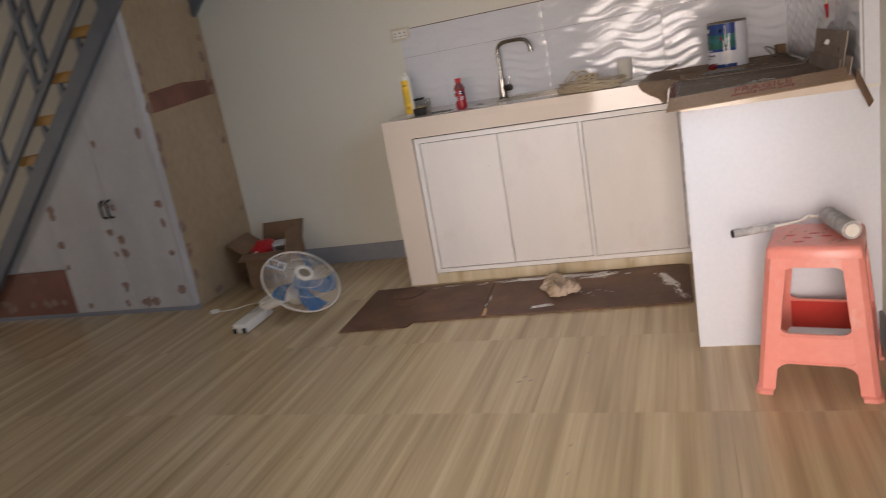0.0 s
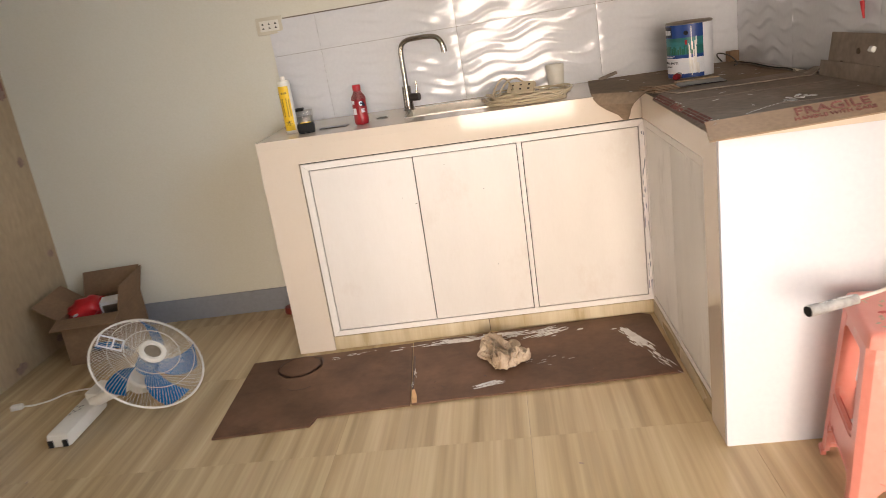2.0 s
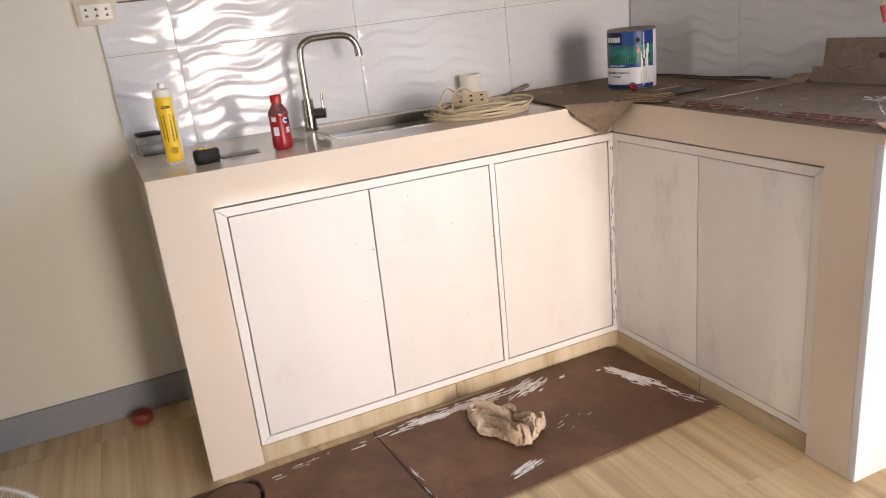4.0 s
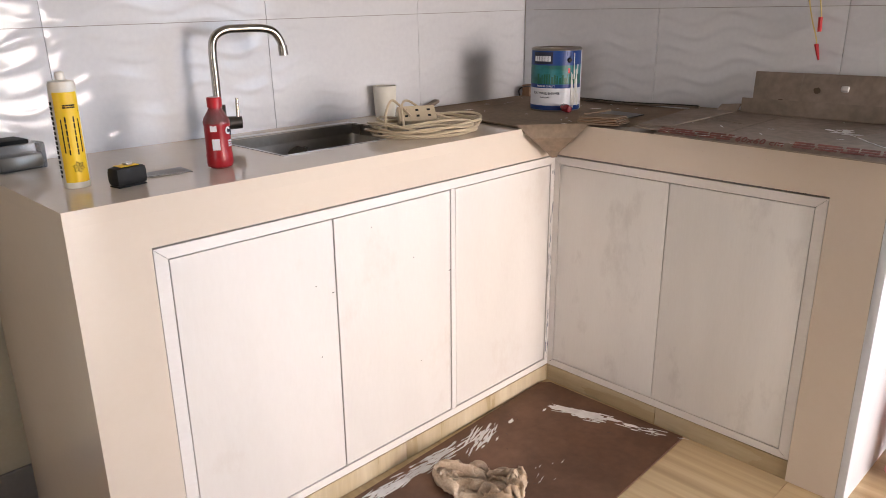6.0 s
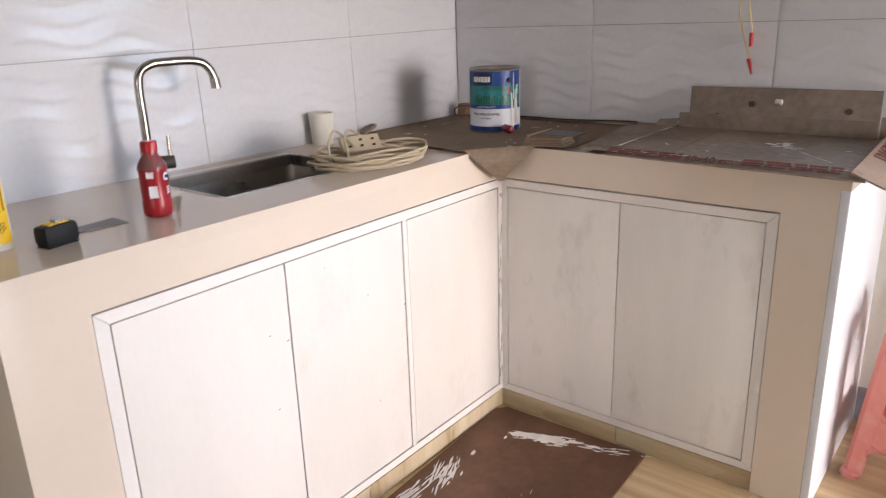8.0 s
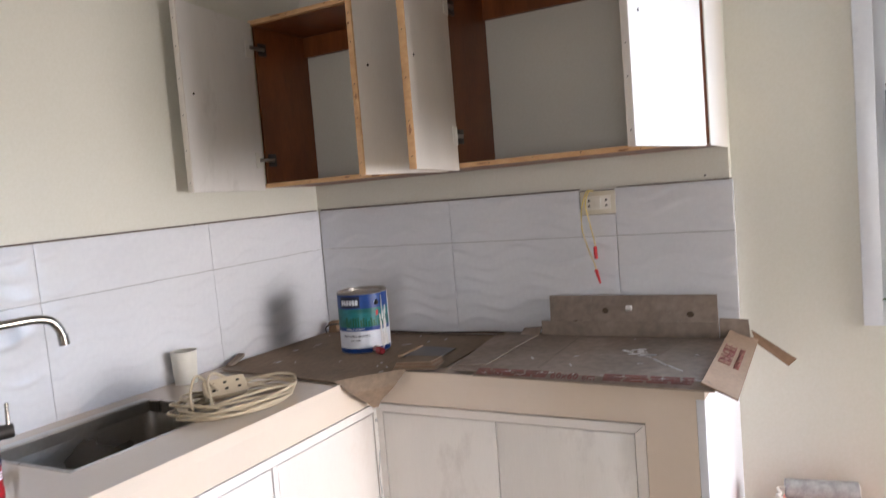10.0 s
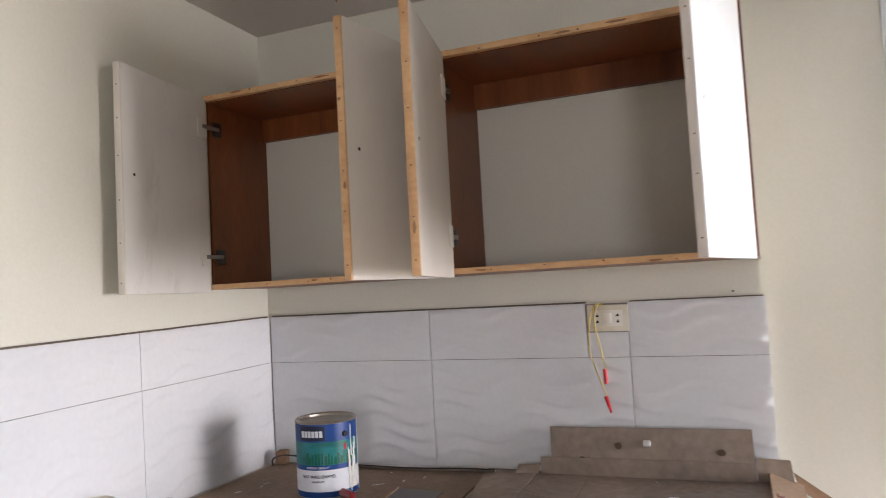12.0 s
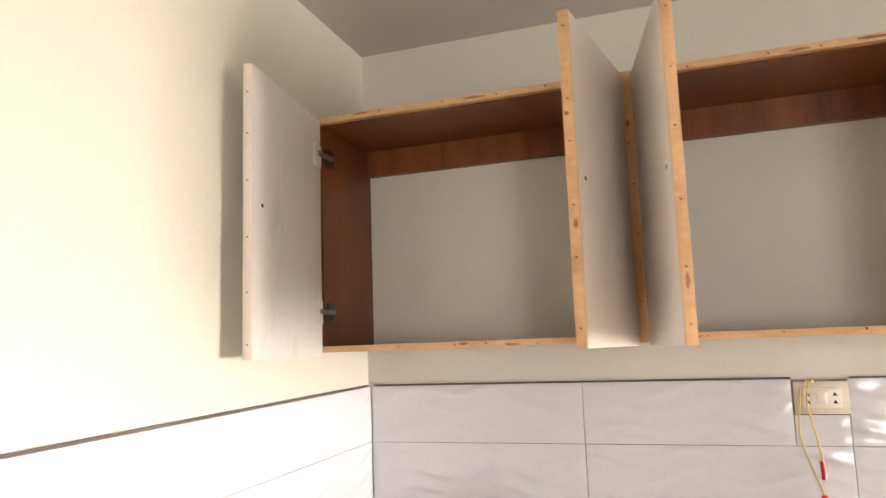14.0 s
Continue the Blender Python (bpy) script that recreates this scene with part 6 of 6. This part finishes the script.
for k in range(14):
    blob(bm, (0.36 - 0.013 * k, 3.20 - 0.011 * k + rg.uniform(-0.004, 0.004), Z2 + 0.0042), 0.012, 0.002, 0.7 + 0.3 * rg.random(), rg, n=7, t=0.0005)
for k in range(24):
    blob(bm, (0.082 + rg.uniform(-0.006, 0.03), rg.uniform(2.98, 3.56), Z2 + 0.0046), rg.uniform(0.004, 0.022), rg.uniform(0.001, 0.004), 1.57 + rg.uniform(-0.2, 0.2), rg, n=8, t=0.0005, rag=0.6)
part("paint_splash", bm, PAINT, main, "dried white paint splashes", in_world=True)["kind"] = "stuff"
bm = bmesh.new()
for y, z in ((3.30, 0.925), (3.265, 0.925), (3.46, 0.93), (3.36, 0.97), (3.10, 0.96)):
    blob(bm, (0.592, y, z), 0.012, 0.010, 0, rg, n=10, t=0.0015, rag=0.2, axes=((0, -1, 0), (0, 0, 1)))
each_piece("stain", bm, BROWNG, main)
single("paint_lump", bx(bmesh.new(), -0.008, 0.008, -0.010, 0.010, 0, 0.014, bev=0.004), PAINT, "lump of dried white paint on the carton", "paint", at=pose(0.598, 3.285, 0.975, 0, -60, 0))

trow = thing("scraper", pose(0.29, 3.84, Z + 0.0075), "dark steel scraper plate on the cardboard", "scraper")
part("blade", slab(bmesh.new(), [(0.225, 3.900, Z + 0.012), (0.378, 3.916, Z + 0.010), (0.365, 3.787, Z + 0.010), (0.190, 3.765, Z + 0.014)], 0.003), DARKM, trow, in_world=True)
part("back_edge", slab(bmesh.new(), [(0.218, 3.912, Z + 0.016), (0.378, 3.930, Z + 0.014), (0.378, 3.918, Z + 0.014), (0.224, 3.901, Z + 0.016)], 0.007), CARDL, trow, "torn pale cardboard edge", in_world=True)
scraps = thing("cardboard_scraps", pose(0.14, 3.77, Z), "small stack of torn corrugated cardboard strips", "cardboard", "cardboard on the counter")
for k in range(5):
    part("strip", slab(bmesh.new(), [(0.078 + 0.004 * (k % 2), 3.842 - 0.003 * k, Z + 0.0105 + 0.0045 * k), (0.17, 3.86 - 0.004 * k, Z + 0.0105 + 0.0045 * k), (0.20 - 0.005 * k, 3.735, Z + 0.0105 + 0.0045 * k), (0.108 + 0.003 * (k % 3), 3.715 + 0.004 * k, Z + 0.0105 + 0.0045 * k)], 0.003), CARDI if k % 2 else CARD, scraps, in_world=True)
for p, q, w in (((0.20, 3.62), (0.60, 3.60), 0.004), ((0.34, 3.45), (0.40, 3.60), 0.003), ((0.15, 3.42), (0.58, 3.44), 0.003), ((0.30, 3.15), (0.58, 3.12), 0.003)):
    dd = (Vector(q) - Vector(p)).normalized()
    nn2 = Vector((-dd.y, dd.x)) * w
    part("crease", slab(bmesh.new(), [(p[0] + nn2.x, p[1] + nn2.y, Z2 + 0.0052), (q[0] + nn2.x, q[1] + nn2.y, Z2 + 0.0052), (q[0] - nn2.x, q[1] - nn2.y, Z2 + 0.0046), (p[0] - nn2.x, p[1] - nn2.y, Z2 + 0.0046)], 0.0012), CARDD, main, "raised crease", in_world=True)
scr = thing("screwdriver", pose(0.255, 4.01, Z + 0.019, 0, 0, 60), "screwdriver with a dark red handle", "screwdriver")
part("handle", lathe([(0.0, -0.03), (0.009, -0.03), (0.013, -0.022), (0.013, 0.02), (0.009, 0.03), (0.0, 0.03)], 8), mat("dark_red_handle", (0.22, 0.015, 0.02), rough=0.2, bump=0.0), scr).matrix_basis = pose(0, 0, 0.002, 0, 90, 0)
part("shaft", C((0.03, 0, 0.002), (0.095, 0, 0.002), 0.003, n=8), CHROME, scr)
stick = single("paint_stirrer", bx(bmesh.new(), -0.25, 0.25, -0.008, 0.008, 0, 0.006, bev=0.0015), PAINT, "paint-covered stick lying along the tiles", "stick", at=pose(0.598, 3.92, Z + 0.0065, 0, 0, 92))
strip = thing("torn_strip", pose(0.58, 4.0, Z + 0.008), "dark torn cardboard strip curling along the tiles", "cardboard", "cardboard on the counter")
part("strip", T(spline([(0.562, 4.32, Z + 0.0105), (0.578, 4.16, Z + 0.0125), (0.575, 3.98, Z + 0.011), (0.570, 3.80, Z + 0.018), (0.552, 3.70, Z + 0.022)], 6), 0.0048, 6), CARDD, strip, in_world=True)
# shade along the torn edge, modelled as a thin near-black tube
part("dark_edge", T(spline([(0.556, 4.32, Z + 0.0145), (0.571, 4.16, Z + 0.0165), (0.568, 3.98, Z + 0.0155), (0.563, 3.80, Z + 0.0225), (0.546, 3.70, Z + 0.0265)], 6), 0.0022, 6), GAP, strip, "near-black tube for the shade along the torn edge", in_world=True)
wireb = single("bent_wire", T(spline([(0.545, 4.45, Z + 0.009), (0.520, 4.43, Z + 0.036), (0.515, 4.385, Z + 0.050), (0.540, 4.33, Z + 0.040), (0.555, 4.28, Z + 0.012), (0.53, 4.24, Z + 0.009)], 6), 0.0028, 6), DARKM, "bent dark wire lying on the cardboard", "wire")
block = single("wood_block", bx(bmesh.new(), -0.022, 0.022, -0.016, 0.016, 0, 0.042, bev=0.003), CARDI, "small brown wooden block in the corner", "block", at=pose(0.585, 4.44, Z + 0.0065, 0, 0, 15))

# ---- garden outside the window ----
structure("ground", B(-60, 120, -60, 80, -0.35, -0.13), EARTH, "garden ground outside the house")


def shrub(x, y, h, r, count, seed):
    rg = random.Random(seed)
    ob = thing("shrub", pose(x, y, -0.13), "leafy green garden shrub", "shrub", "garden shrubs")
    bm = bmesh.new()
    for k in range(5):
        a = k * 1.26
        tube(bm, [(0, 0, 0), (0.1 * r * math.cos(a), 0.1 * r * math.sin(a), h * 0.4), (0.5 * r * math.cos(a), 0.5 * r * math.sin(a), h * 0.8)], 0.015, 5)
    part("stems", bm, BARK, ob)
    vs, fs = [], []
    for k in range(count):
        d = Vector((rg.gauss(0, 1), rg.gauss(0, 1), rg.gauss(0, 1))).normalized() * rg.uniform(0.55, 1.05)
        c = Vector((d.x * r, d.y * r, h * 0.55 + d.z * h * 0.45))
        e = Euler((rg.uniform(0, 6), rg.uniform(0, 6), rg.uniform(0, 6))).to_matrix()
        s = rg.uniform(0.05, 0.1)
        i = len(vs)
        vs += [c + e @ Vector(p) for p in ((-s, 0, 0), (0, -s * 0.4, 0.01), (s, 0, 0), (0, s * 0.4, 0.01))]
        fs.append((i, i + 1, i + 2, i + 3))
    me = bpy.data.meshes.new("leaves")
    me.from_pydata(vs, [], fs)
    me.materials.append(SHRUB)
    lv = new("leaves", me)
    lv.parent = ob


def palm(x, y, h, seed):
    rg = random.Random(seed)
    ob = thing("palm_tree", pose(x, y, -0.13), "palm tree with long drooping fronds", "tree", "garden palms")
    part("trunk", T(spline([(0, 0, 0), (0.06, 0.03, h * 0.5), (0.0, 0.08, h)], 6), 0.09, 10), BARK, ob)
    for k in range(15):
        a = 2 * math.pi * k / 15 + rg.uniform(-0.2, 0.2)
        L, rise = rg.uniform(1.3, 1.9), rg.uniform(0.1, 0.9)
        vs, fs = [], []
        spine = [Vector((math.cos(a) * L * s, math.sin(a) * L * s, h + rise * L * s - 1.2 * L * s * s)) for s in (i / 16 for i in range(17))]
        for i in range(1, 17):
            t = (spine[i] - spine[i - 1]).normalized()
            side = t.cross(Vector((0, 0, 1))).normalized()
            for sg in (-1, 1):
                for q in (0, 0.5):
                    p = spine[i - 1].lerp(spine[i], q)
                    l = 0.42 * math.sin(math.pi * (0.12 + 0.8 * i / 17))
                    tip = p + side * sg * l + t * l * 0.5 - Vector((0, 0, l * rg.uniform(0.3, 0.7)))
                    b = len(vs)
                    vs += [p - t * 0.016, p + t * 0.016, tip]
                    fs.append((b, b + 1, b + 2))
        me = bpy.data.meshes.new("frond")
        me.from_pydata(vs, [], fs)
        me.materials.append(LEAF)
        fr = new("frond", me)
        fr.parent = ob


palm(4.2, 3.6, 2.6, 1)
palm(6.0, 2.2, 3.4, 2)
palm(5.4, 5.4, 3.0, 3)
palm(7.4, 1.3, 2.7, 4)
palm(9.6, 0.4, 3.6, 5)
for i, (x, y, h, r) in enumerate(((3.4, 3.2, 1.2, 0.6), (4.6, 4.6, 1.5, 0.8), (5.6, 3.0, 1.4, 0.8), (7.5, 4.6, 2.0, 1.2), (8.5, 6.5, 2.4, 1.4), (7.0, 1.0, 1.8, 1.1), (6.2, 1.7, 0.9, 0.6), (9.2, 1.6, 2.0, 1.3), (11.5, -0.2, 2.6, 1.8))):
    shrub(x, y, h, r, 1500, 40 + i)

# ---- floor tiles ----
for x in ROWS_X:
    for y in ROWS_Y:
        t = new("floor_tile", tile_mesh)
        t.parent = floor
        t.location = (x, y, 0)
